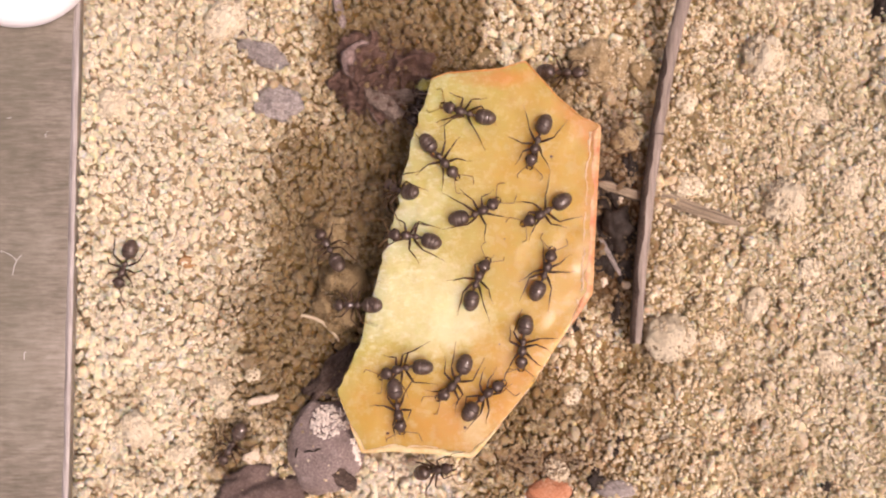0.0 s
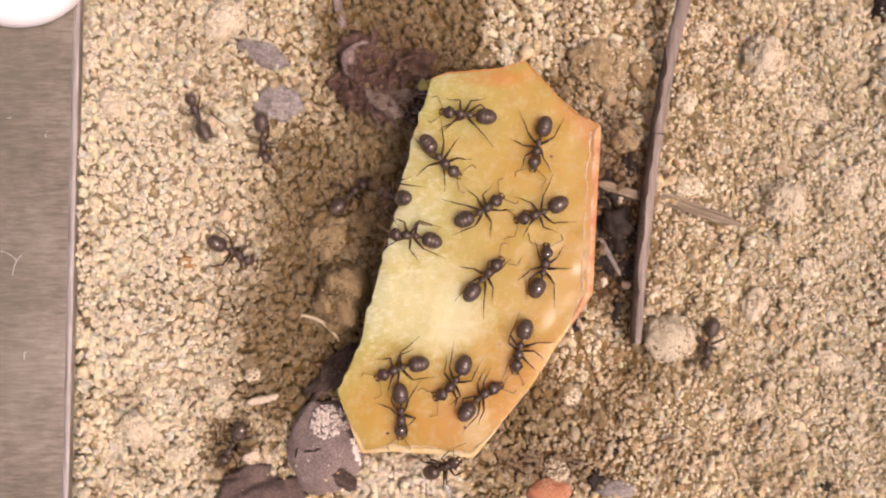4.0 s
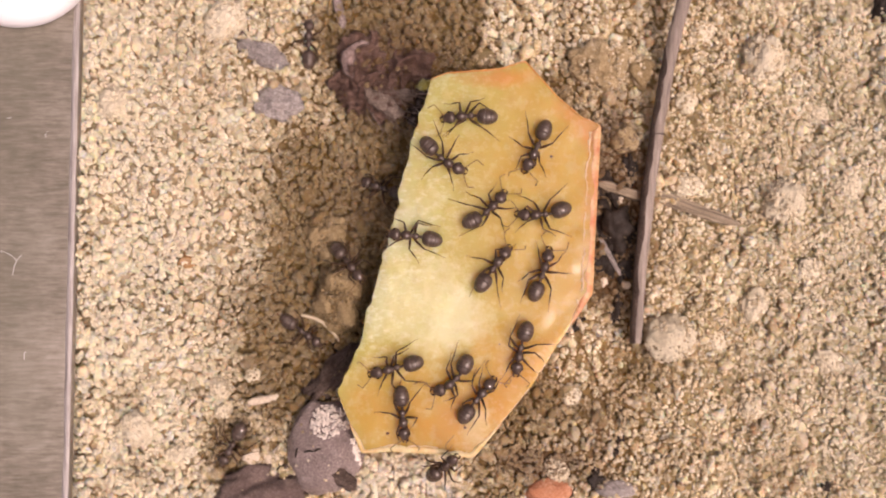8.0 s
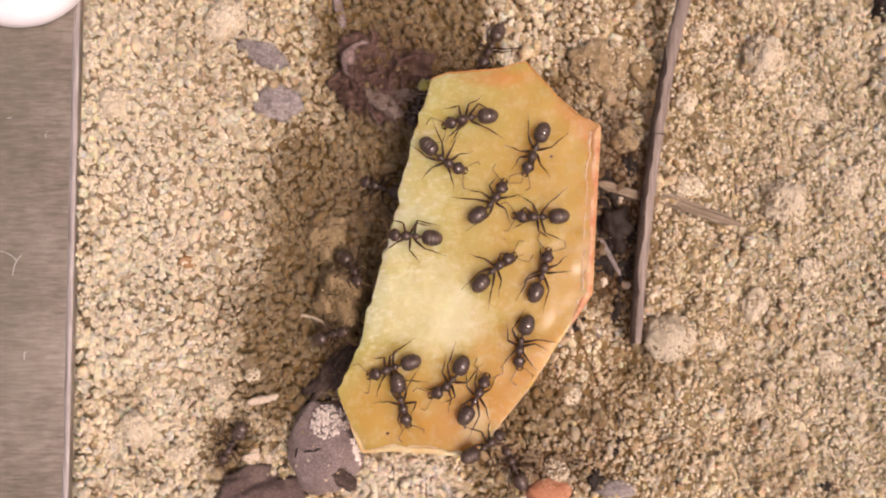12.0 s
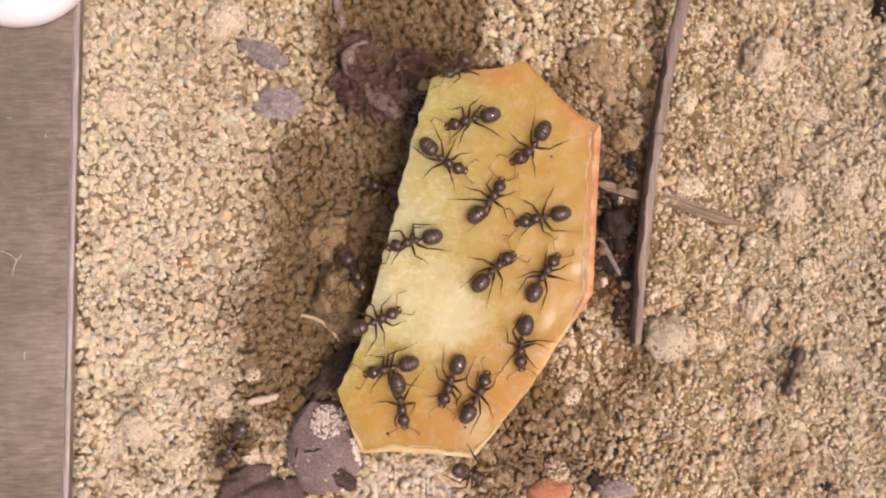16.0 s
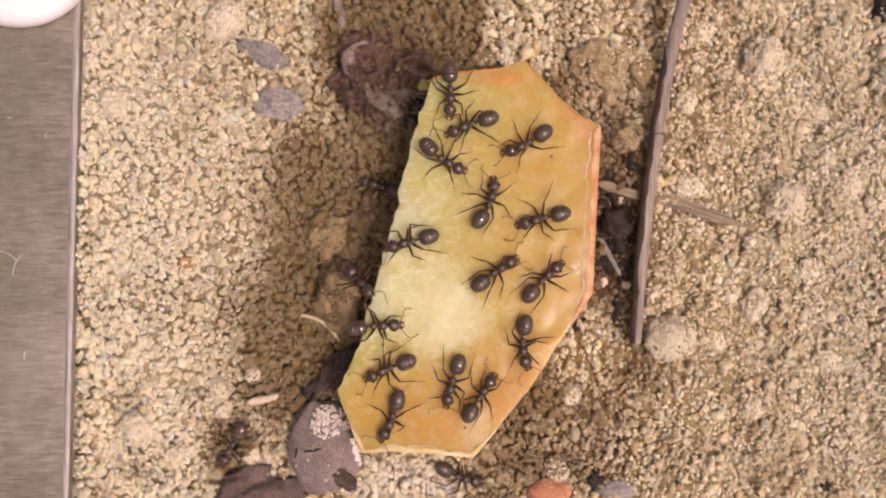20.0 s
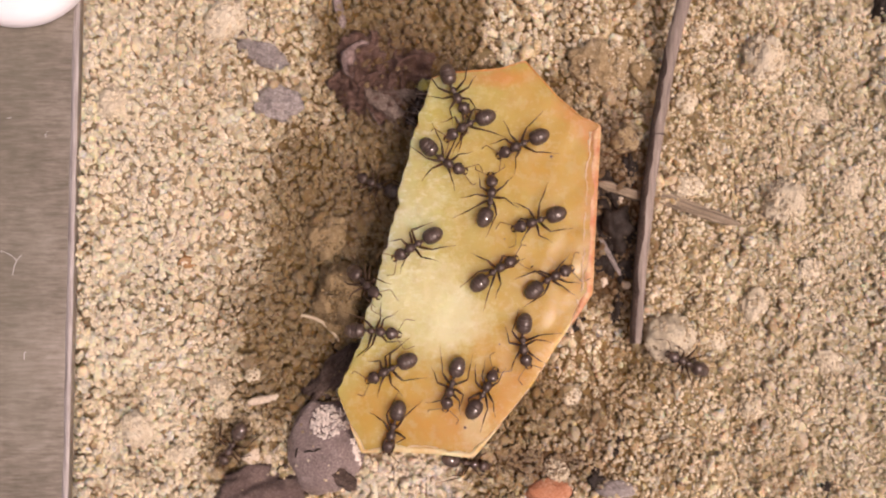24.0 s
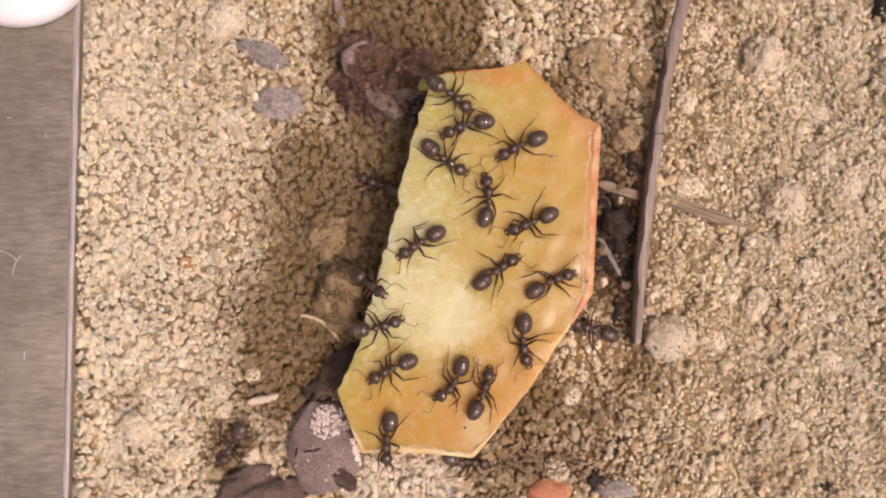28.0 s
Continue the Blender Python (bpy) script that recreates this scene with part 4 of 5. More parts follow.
clod("pebble", 493, 184, 39, 28, 18, GREY_STONE, "angular grey purple pebble on the soil", "pebble", 24.0, 4, 0.02, 0.22, 5, 0.1)
clod("bark_bit", 431, 64, 7, 15, 8, HUSK, "small reddish brown bark bit beside a pebble", "bark", 30.5, -30, 0.1, 0.3)
clod("pebble", 1092, 866, 34, 16, 14, GREY_STONE, "small grey pebble in the soil", "pebble", 25.0, 0, 0.3, 0.14, 4, 0.02)
clod("brick_fragment", 968, 872, 42, 24, 20, BRICK_BIT, "small orange red brick fragment in the soil", "brick fragment", 26.0, 6, 0.3, 0.12, 5, 0.06)
clod("amber_bead", 328, 463, 14, 15, 13, AMBER, "tiny amber resin grain on the crumbs", "resin grain", 27.0, 0, 0.3, 0.22, 4, 0.12)
clod("olive_seed", 856, 106, 25, 20, 9, OLIVE, "smooth olive brown seed behind the fruit", "seed", 28.0, 20, 0.42, 0.05, 3, 0.01)
clod("fruit_crumb", 750, 152, 13, 9, 9, FLESH, "ochre crumb of fruit pulp on the dead leaf", "fruit crumb", 28.5, 30, -1.0, 0.35, 4, 0.2)
clod("bark_lump", 466, 872, 92, 48, 30, HUSK, "dark brown piece of bark in the soil", "bark", 29.0, 16, 0.3, 0.22, 5, 0.12)
clod("bark_lump", 592, 666, 25, 62, 24, BARK, "dark decayed bark piece beside the fruit slice", "bark", 29.6, -45, 0.34, 0.32, 5, 0.2)
clod("bark_lump", 1560, 16, 18, 26, 20, BLACK_BIT, "blackish charred crumb on the soil", "charred crumb", 30.0)
# dark lumps: plant debris, and some put where soil gaps lie in shade
for u, v, a, b, s, turn in ((1056, 852, 16, 22, 31.0, 20), (1098, 772, 9, 14, 32.0, -20), (1086, 800, 12, 9, 33.0, 30), (1082, 398, 30, 40, 34.0, 15), (1070, 456, 20, 26, 42.0, 0), (1112, 420, 12, 40, 43.0, 6), (1105, 472, 16, 20, 35.0, 0),
                            (1460, 860, 10, 8, 36.0, 0), (1116, 300, 12, 26, 37.0, 10), (612, 640, 14, 30, 38.0, 30), (1020, 574, 18, 9, 39.0, 40), (560, 715, 20, 14, 40.5, 40),
                            (733, 205, 14, 26, 41.0, -14), (1078, 338, 18, 24, 44.0, 30), (1092, 545, 13, 24, 45.0, -20)):
    clod("plant_crumb", u, v, a, b, min(a, b) * 0.7, BLACK_BIT, "blackish lump for plant debris and dark shaded soil gaps", "plant crumb", s, turn, 0.42, 0.5, 4, 0.4)


for u, v, a, b, s in ((1083, 413, 12, 9, 46.0), (1063, 385, 7, 6, 47.0), (1094, 352, 7, 9, 48.0), (1068, 498, 9, 7, 49.0), (1107, 505, 8, 8, 49.5)):
    clod("pale_crumb", u, v, a, b, min(a, b) * 0.8, PALE_CHIP, "whitish mineral crumb between fruit and twig", "mineral crumb", s, s * 31, 0.0, 0.35, 3, 0.2)


def seed_hull():
    base = new("seed_hull")
    bm = lump(66 * STEP, 82 * STEP, 40 * STEP, 50.3, 0.09, 5, fine=0.02)
    for v in bm.verts:                       # a shallow crease and a broken notch low on the shell
        f, e = v.co.y / (82 * STEP), v.co.x / (66 * STEP)
        v.co.z -= 4 * STEP * math.exp(-((e + 0.16 + 0.25 * f) / 0.06) ** 2) * max(0, -f)
        v.co.z -= 12 * STEP * max(0.0, min(1.0, 5 * (0.34 - math.hypot(e - 0.42, (f + 0.62) * 1.2)))) if v.co.z > 0 else 0
        v.co.z += 2.5 * STEP * noise.noise(Vector((e * 3, f * 3, 8)))
    part("shell", bm, HULL, base)
    part("inner_skin", lump(30 * STEP, 13 * STEP, 6 * STEP, 53.1, 0.4, 4, fine=0.2), BARK, base, "dark brown inner skin in the broken notch", at=(32 * STEP, -50 * STEP, 19 * STEP)).rotation_euler = (0, 0.25, radians(-48))
    rng = random.Random(8)

    def crust(u, v, s, k):
        x, y = u * STEP, v * STEP
        q = max(0.03, 1 - (x / (66 * STEP)) ** 2 - (y / (82 * STEP)) ** 2)
        part("crust_crumb", lump(s * STEP, s * 0.8 * STEP, s * 0.7 * STEP, 60 + k, 0.7, 2, fine=0.4), CRUST, base, "whitish dried crust", at=(x, y, 41 * STEP * math.sqrt(q)))
    for k in range(280):
        a, r = rng.random() * 6.28, rng.random() ** 0.55
        crust(8 + 34 * r * math.cos(a), 49 + 27 * r * math.sin(a), 1.0 + 3.0 * rng.random() ** 2, k)
    for k in range(48):
        f = rng.random()
        crust(44 + 14 * f + 6 * rng.random(), 20 - 52 * f, 2.2 + 3.4 * rng.random(), 100 + k)
    for pts in (((-47, 2, 30), (-49, -6, 29), (-50, -14, 27)), ((-34, -3, 37), (-26, 0, 39), (-18, -1, 40)), ((-16, -1, 40), (-10, 3, 40.5), (-4, 4, 41))):
        bm = bmesh.new()
        tube(bm, [(a * STEP, b * STEP, c * STEP) for a, b, c in pts], [1.2 * STEP, 1.9 * STEP, 0.9 * STEP], 5)
        part("crack", bm, BLACK_BIT, base, "dark crack in the shell")
    rest(base, 578, 790, 40 * STEP, 0.2)
    DUSTY.append((tuple(base.matrix_basis.translation), (66 * STEP, 82 * STEP, 40 * STEP), 0))
    return tagged(base, "dusty purplish grey seed hull with whitish crust and a broken notch", "seed hull")


seed_hull()


def curled_leaf():
    """A crumpled decayed leaf with a curled pale rim and grey fibres."""
    base = new("dead_leaf")
    bm = bmesh.new()
    n, grid = 74, {}
    for i in range(n):
        for j in range(n):
            a, b = i / (n - 1) * 2 - 1, j / (n - 1) * 2 - 1
            p = Vector((a * 1.7, b * 1.3, 0.4))
            x, y = a * 84 + 16 * noise.noise(p * 1.3), b * 76 + 16 * noise.noise(p * 1.3 + Vector((9, 0, 0)))
            z = 30 + 30 * noise.noise(p * 1.1 + Vector((3, 1, 0))) + 22 * noise.noise(p * 2.6) + 14 * noise.noise(p * 6) + 8 * noise.noise(p * 14) - 26 * max(abs(a), abs(b)) ** 3
            z -= 26 * math.exp(-((x + 28) ** 2 + (y - 18) ** 2) / 420)
            grid[i, j] = (x * STEP, y * STEP, z * STEP)
    vs = {k: bm.verts.new(p) for k, p in grid.items()}
    for i in range(n - 1):
        for j in range(n - 1):
            a, b = (i + 0.5) / (n - 1) * 2 - 1, (j + 0.5) / (n - 1) * 2 - 1
            if a * a + b * b + 0.45 * noise.noise(Vector((a * 2.6, b * 2.6, 6))) + 0.25 * noise.noise(Vector((a * 9, b * 9, 2))) < 0.9:
                bm.faces.new((vs[i, j], vs[i + 1, j], vs[i + 1, j + 1], vs[i, j + 1]))
    bmesh.ops.delete(bm, geom=[v for v in bm.verts if not v.link_faces], context="VERTS")
    bmesh.ops.solidify(bm, geom=bm.faces[:], thickness=5 * STEP)
    part("blade", bm, LEAF, base, "crumpled reddish brown leaf tissue")
    bm = bmesh.new()
    turn = (4.3, 4.02, 3.74, 3.46, 3.18, 2.9, 2.55, 2.2, 1.8, 1.4)
    rings = []
    for k, a in enumerate(turn):
        w = (2 + (11 if k < 6 else 5) * math.sin(math.pi * (k + 0.6) / 10.2)) * (1 + 0.5 * noise.noise(Vector((a * 3, 0, 0))))
        cx, cy = -28 + 24 * math.cos(a), 18 + 30 * math.sin(a)
        ox, oy = math.cos(a), math.sin(a)
        h = 44 + 5 * noise.noise(Vector((a * 2, 4, 0)))
        rings.append([((cx - ox * w) * STEP, (cy - oy * w) * STEP, (h - 7) * STEP), ((cx - ox * w * 0.4) * STEP, (cy - oy * w * 0.4) * STEP, (h + 3) * STEP),
                      ((cx + ox * w * 0.6) * STEP, (cy + oy * w * 0.6) * STEP, (h + 2) * STEP), ((cx + ox * w) * STEP, (cy + oy * w) * STEP, (h - 9) * STEP)])
    ring_skin(bm, rings)
    part("curled_rim", bm, LEAF_RIM, base, "pale curled rim of the leaf")
    for u, v, r, q in ((6, -40, 17, 71.0), (28, -52, 14, 72.0), (-14, -30, 12, 73.0), (44, -24, 13, 74.0)):
        part("mould_patch", lump(r * STEP, r * 0.8 * STEP, 9 * STEP, q, 0.35, 3, fine=0.2), MOULD, base, "greyish mouldy patch", at=(u * STEP, v * STEP, 26 * STEP))
    rng = random.Random(5)
    bm = bmesh.new()
    for k in range(24):                      # a web of grey threads over the lower side
        a, u, v = rng.uniform(-1.0, 0.3), rng.uniform(-20, 70), rng.uniform(-70, -12)
        pts = [(u + 16 * j * math.cos(a + 0.15 * j * rng.uniform(-1, 1)), v + 16 * j * math.sin(a), 44 + 5 * rng.random()) for j in range(4)]
        tube(bm, [tuple(c * STEP for c in p) for p in pts], [w * STEP for w in (0.4, 0.8, 0.7, 0.3)], 5)
    part("mould_threads", bm, MOULD, base, "grey mouldy threads")
    for k in range(18):
        u, v = rng.uniform(-95, 90), rng.uniform(-55, 60)
        part("soil_crumb", lump(*(rng.uniform(1.5, 5) * STEP,) * 3, 90 + k, 0.4, 2), DAMP_CRUMB, base, "sandy crumb", at=(u * STEP, v * STEP, (38 - 26 * max(abs(u) / 96, abs(v) / 76) ** 3) * STEP))
    x, y = spot(674, 136)
    base.matrix_basis = pose(x, y, soil_at(x, y) + 0.00006, 0, 0, -8) @ Matrix.Diagonal((1.16, 1.1, 1.0, 1.0))
    return tagged(base, "crumpled reddish brown dead leaf behind the fruit slice", "dead leaf")


curled_leaf()
lay_grains()

# ================= ants =================
UNIT = 3.7e-5      # an ant's own measure: about 107 units from mandibles to tail


def U(*p):
    return tuple(c * UNIT for c in p)


NECK, WAIST = (19, 0, 12.5), (-17, 0, 12)
HIPS = {("fore", s): (8, 5 * s, 9) for s in (1, -1)}
HIPS.update({("mid", s): (0, 6 * s, 9) for s in (1, -1)})
HIPS.update({("hind", s): (-7, 5 * s, 9) for s in (1, -1)})
REACH = {"fore": ((0, 0, 0), (5, 7, 4), (10, 16, 8), (18, 18, 3), (25, 19, -3), (30, 21, -7), (36, 24, -8.4)),
         "mid": ((0, 0, 0), (-1, 9, 5), (-2, 20, 10), (-9, 27, 5), (-15, 33, -3), (-18, 38, -7), (-21, 42, -8.4)),
         "hind": ((0, 0, 0), (-5, 9, 5), (-13, 21, 11), (-26, 25, 6), (-39, 30, -2), (-46, 33, -7), (-54, 36, -8.4))}


def heading(pair, a, b):
    """Which way a leg's stretch points, in degrees from straight ahead towards its own side."""
    p, q = REACH[pair][a], REACH[pair][b]
    return math.degrees(math.atan2(q[1] - p[1], q[0] - p[0]))


def build_ant():
    ant = new("ant")
    # thorax: round front lobe, a deep saddle, and a narrower rear lobe
    bm = bmesh.new()
    lathe(bm, [(-15.5, 1.6), (-14, 4.2), (-11, 6.0), (-8, 6.1), (-5, 5.0), (-2.8, 3.9), (-1, 4.6), (1.5, 6.9), (5, 8.6), (9, 9.0), (13, 7.6), (16, 5.0), (18.5, 2.8)], 18, 1.0, 1.0, (0, 0, 12.5 * UNIT), UNIT)
    part("thorax", bm, CHITIN, ant)
    bm = bmesh.new()
    lathe(bm, [(-20.5, 1.5), (-19, 2.1), (-17.5, 2.5), (-16, 1.9), (-15, 1.4)], 10, 1.2, 1.7, (0, 0, 12.5 * UNIT), UNIT)
    part("waist_scale", bm, CHITIN, ant)
    # gaster, in overlapping segments; its joint is at the waist
    bm = bmesh.new()
    prof, L = [], 39.0
    for a, b in ((0.0, 0.40), (0.40, 0.66), (0.66, 0.84), (0.84, 1.0)):
        for k in range(6):
            f = a + (b - a) * k / 5
            r = 14.6 * max(0.0, 1 - abs(2 * f ** 0.86 - 1) ** 2.2) ** 0.5
            prof.append((-2 - L * f, max(0.3, r * (1.0 if k < 5 else 1.012) - (0.45 if k == 0 and f > 0 else 0.0))))
    prof = sorted(set(prof), key=lambda q: -q[0])
    lathe(bm, prof, 20, 1.0, 0.86, (0, 0, 0), UNIT)
    gaster = part("gaster", bm, GASTER, ant, "glossy black abdomen", at=U(*WAIST))
    for f in (0.40, 0.66, 0.84):         # pale skin showing between the plates
        r = 14.6 * (1 - abs(2 * f ** 0.86 - 1) ** 2.2) ** 0.5 + 0.12
        bm = bmesh.new()
        ring_skin(bm, [[((-2 - L * f + dx) * UNIT, (r + dr) * math.cos(math.pi * k / 10) * UNIT, 0.86 * (r + dr) * math.sin(math.pi * k / 10) * UNIT) for k in range(20)]
                       for dx, dr in ((0.30, -0.6), (0.2, 0.0), (-0.2, 0.0), (-0.30, -0.6))], cap=False)
        part("membrane", bm, MEMBRANE, gaster, "thin pale ring between two plates")
    # head, its joint is at the neck
    bm = bmesh.new()
    lathe(bm, [(-1.0, 2.2), (0, 5.6), (2, 8.8), (5, 10.6), (9, 10.9), (13, 10.0), (16.5, 8.3), (19.5, 6.2), (21.5, 4.0), (22.4, 1.5)], 20, 1.0, 0.74, (0, 0, 0), UNIT)
    head = part("head", bm, CHITIN, ant, at=U(*NECK))
    for s in (1, -1):
        bm = bmesh.new()
        bmesh.ops.create_icosphere(bm, subdivisions=2, radius=1.0)
        for v in bm.verts:
            v.co = (v.co.x * 3.0 * UNIT, v.co.y * 1.6 * UNIT, v.co.z * 2.6 * UNIT)
        part("eye", bm, EYE_MAT, head, at=U(9.5, 9.8 * s, 3.5))
        bm = bmesh.new()
        tube(bm, [U(0, 0, 0), U(4, 1.2 * s, -0.6), U(7, -0.6 * s, -1), U(8.6, -3.2 * s, -1.2)], [2.1 * UNIT, 2.0 * UNIT, 1.3 * UNIT, 0.4 * UNIT], 7)
        part("mandible", bm, LIMB, head, at=U(19.5, 4.0 * s, -1.5))
        bm = bmesh.new()
        pts = [(0, 0, 0), (3, 3 * s, 2), (9, 9.5 * s, 4), (16, 16 * s, 4.5), (19, 18 * s, 4), (24, 16.5 * s, 1), (31, 13 * s, -4), (38, 10 * s, -8.5)]
        tube(bm, [U(*p) for p in pts], [r * UNIT for r in (1.1, 0.7, 0.7, 0.85, 0.65, 0.7, 0.8, 0.5)], 7)
        part("antenna", bm, TARSUS, head, "elbowed feeler", at=U(19, 4.5 * s, 3.5))
    for (pair, s), hip in HIPS.items():
        path = [U(p[0], p[1] * s, p[2]) for p in REACH[pair]]
        bm = bmesh.new()
        tube(bm, path[:3], [r * UNIT for r in (2.1, 2.4, 1.3)], 8)
        leg = part("leg", bm, LIMB, ant, at=U(*hip))
        bm = bmesh.new()
        down = [Vector(p) - Vector(path[2]) for p in path[2:]]
        tube(bm, down[:3], [r * UNIT for r in (1.0, 1.25, 0.7)], 7)
        thick = len(bm.faces)
        tube(bm, down[2:], [r * UNIT for r in (0.6, 0.45, 0.3)], 6)
        bm.faces.ensure_lookup_table()
        for f in bm.faces[thick:]:
            f.material_index = 1
        shin = part("shin", bm, LIMB, leg, "bent lower leg with a thin brown foot", at=path[2])
        shin.data.materials.append(TARSUS)
    return ant


def aim(under, t, *p):
    """Where an ant's waist-to-head line lies at t: its tail, thorax and head centres in steps of the plan. Past the time under, it keeps to the soil."""
    if len(p) == 4:
        p = (p[0], p[1], p[0] * 0.46 + p[2] * 0.54, p[1] * 0.46 + p[3] * 0.54, p[2], p[3])
    places = []
    for u, v in (p[0:2], p[2:4], p[4:6]):
        z = FRUIT_Z
        for _ in range(9):
            x, y = spot(u, v, z + 0.0005)
            z = 0.4 * z + 0.6 * (footing(x, y) if t < under else soil_at(x, y) + 0.0003)
        x, y = spot(u, v, z + 0.0005)
        places.append(Vector((x, y, z)))
    return t, places


def wrap(a):
    return (a + math.pi) % (2 * math.pi) - math.pi


def crawl(ant, rows, seed, stance=(), under=99.0):
    """Keys an ant along rows of (seconds, tail, thorax, head) with its head, gaster, legs and feelers.
    stance: how it holds its legs (left fore, mid, hind, right fore, mid, hind): thigh and shin, in degrees from ahead to the leg's side."""
    rng = random.Random(seed)
    rows = [aim(under, *r) for r in rows]
    body, nod, tail, track, far = [], [], [], [], 0.0
    turned = 0.0
    for k, (t, (g, c, h)) in enumerate(rows):
        turn = math.atan2(h.y - g.y, h.x - g.x)
        turn = turned + wrap(turn - turned) if k else turn
        turned = turn
        flat = max(1e-5, math.hypot(h.x - g.x, h.y - g.y))
        tip = max(-0.8, min(0.8, math.atan2(h.z - g.z, flat)))
        z = max(c.z, g.z * 0.46 + h.z * 0.54, g.z + 34 * UNIT * math.sin(tip), h.z - 30 * UNIT * math.sin(tip))
        c = Vector((*(c.to_2d() * (EYE - 0.0005 - z) / (EYE - 0.0005 - c.z)), z))
        m = Matrix.Translation((c.x, c.y, z)) @ Matrix.Rotation(turn, 4, "Z") @ Matrix.Rotation(-tip, 4, "Y")
        body.append((t, m))
        back = Matrix.Rotation(-turn, 2)
        lh, lg = back @ (h - c).to_2d(), back @ (g - c).to_2d()
        yaw_h = max(-0.8, min(0.8, math.atan2(lh.y, max(6 * UNIT, lh.x - 17 * UNIT))))
        yaw_g = max(-0.7, min(0.7, math.atan2(-lg.y, max(8 * UNIT, -lg.x - 17 * UNIT))))
        nod.append((t, Matrix.Translation(U(*NECK)) @ Matrix.Rotation(yaw_h, 4, "Z") @ Matrix.Rotation(0.22, 4, "Y")))
        tail.append((t, Matrix.Translation(U(*WAIST)) @ Matrix.Rotation(yaw_g, 4, "Z") @ Matrix.Rotation(0.05, 4, "Y")))
        if k:
            p, q = track[-1], c
            far += math.hypot(q.x - p[1], q.y - p[2]) + abs(turn - p[4]) * 12 * UNIT
        track.append((t, c.x, c.y, far, turn))
    walk(ant, body)
    stride = 46 * UNIT

    def gone(t):
        for a, b in zip(track, track[1:]):
            if t <= b[0]:
                k = (t - a[0]) / max(1e-6, b[0] - a[0])
                return a[3] + (b[3] - a[3]) * k
        return track[-1][3]
    for ob in ant.children:
        kind = ob.name.split(".")[0]
        if kind == "head":
            walk(ob, nod)
            for f in ob.children:
                if f.name.startswith("antenna"):
                    s = 1 if f.location.y > 0 else -1
                    spot0, out, t = f.location.copy(), [], 0.0
                    while t < 28.0:
                        out.append((t, Matrix.Translation(spot0) @ Matrix.Rotation(s * rng.uniform(-0.25, 0.55), 4, "Z") @ Matrix.Rotation(rng.uniform(-0.05, 0.28), 4, "Y")))
                        t += rng.uniform(0.5, 1.1)
                    out.append((28.0, out[-1][1]))
                    walk(f, out)
        elif kind == "gaster":
            walk(ob, tail)
        elif kind == "leg":
            x, s = ob.location.x / UNIT, (1 if ob.location.y > 0 else -1)
            pair = 0 if x > 4 else (1 if x > -4 else 2)
            phase = math.pi * ((pair + (s > 0)) % 2) + rng.uniform(-0.3, 0.3)
            lean, swing, settle = rng.uniform(-0.28, 0.28), (0.34, 0.36, 0.30)[pair], 0.0
            if stance:
                name = ("fore", "mid", "hind")[pair]
                thigh, shin = stance[pair + (0 if s > 0 else 3)]
                lean, swing = -radians(thigh - heading(name, 0, 2)), 0.12
                settle = math.sin(2 * math.pi * gone(18.0) / stride + phase)
                knee = ob.children[0]
                knee.rotation_euler = (0, 0, s * radians(shin - heading(name, 2, 6)) + s * lean)
            hip, out, last, t = ob.location.copy(), [], -9.0, 0.0
            while t <= 28.0001:
                d = gone(t) / stride
                if abs(d - last) > 0.12 or t > 27.98 or (out and t - out[-1][0] > 4.0):
                    a = 2 * math.pi * d + phase
                    lift = 0.16 * max(0.0, math.cos(a))
                    out.append((t, Matrix.Translation(hip) @ Matrix.Rotation(s * (-lean - swing * (math.sin(a) - settle)), 4, "Z") @ Matrix.Rotation(s * lift, 4, "X")))
                    last = d
                t += 1 / 15
            if out[-1][0] < 27.99:
                out.append((28.0, out[-1][1]))
            walk(ob, out)


ANT_LABELS = (
    "small black worker ant feeding on the cut fruit face",
    "small black worker ant feeding on the cut fruit face",
    "small black worker ant feeding on the cut fruit face",
    "small black worker ant feeding on the cut fruit face",
    "small black worker ant feeding on the cut fruit face",
    "small black ant feeding at the rough fruit edge",
    "small black worker ant feeding on the cut fruit face",
    "small black worker ant feeding on the cut fruit face",
    "small black worker ant feeding on the cut fruit face",
    "small black worker ant feeding on the cut fruit face",
    "small black worker ant feeding on the cut fruit face",
    "small black worker ant feeding on the cut fruit face",
    "small black worker ant feeding on the cut fruit face",
    "small black ant climbing down the fruit's shaded side",
    "small black ant that walks the soil and climbs onto the fruit",
    "small black ant that runs down to the fruit's edge",
    "small black ant on the soil under the fruit's lower edge",
    "small black ant running past the fruit and over the twig",
    "small black ant running over bare soil crumbs",
    "small black ant hurrying across bare soil",
    "small black ant circling to the fruit's upper corner",
    "small black ant crossing under the twig towards the fruit",
    "small black ant half hidden beside the dead leaf",
    "small black ant resting among bark and pale chips",)


def make_ants():
    first = build_ant()
    out = [first] + [copy_thing(first, Matrix.Identity(4)) for _ in ANT_LABELS[1:]]
    for ob, label in zip(out, ANT_LABELS):
        tagged(ob, label, "ant", "ants round the fruit")
    return out


ants = make_ants()


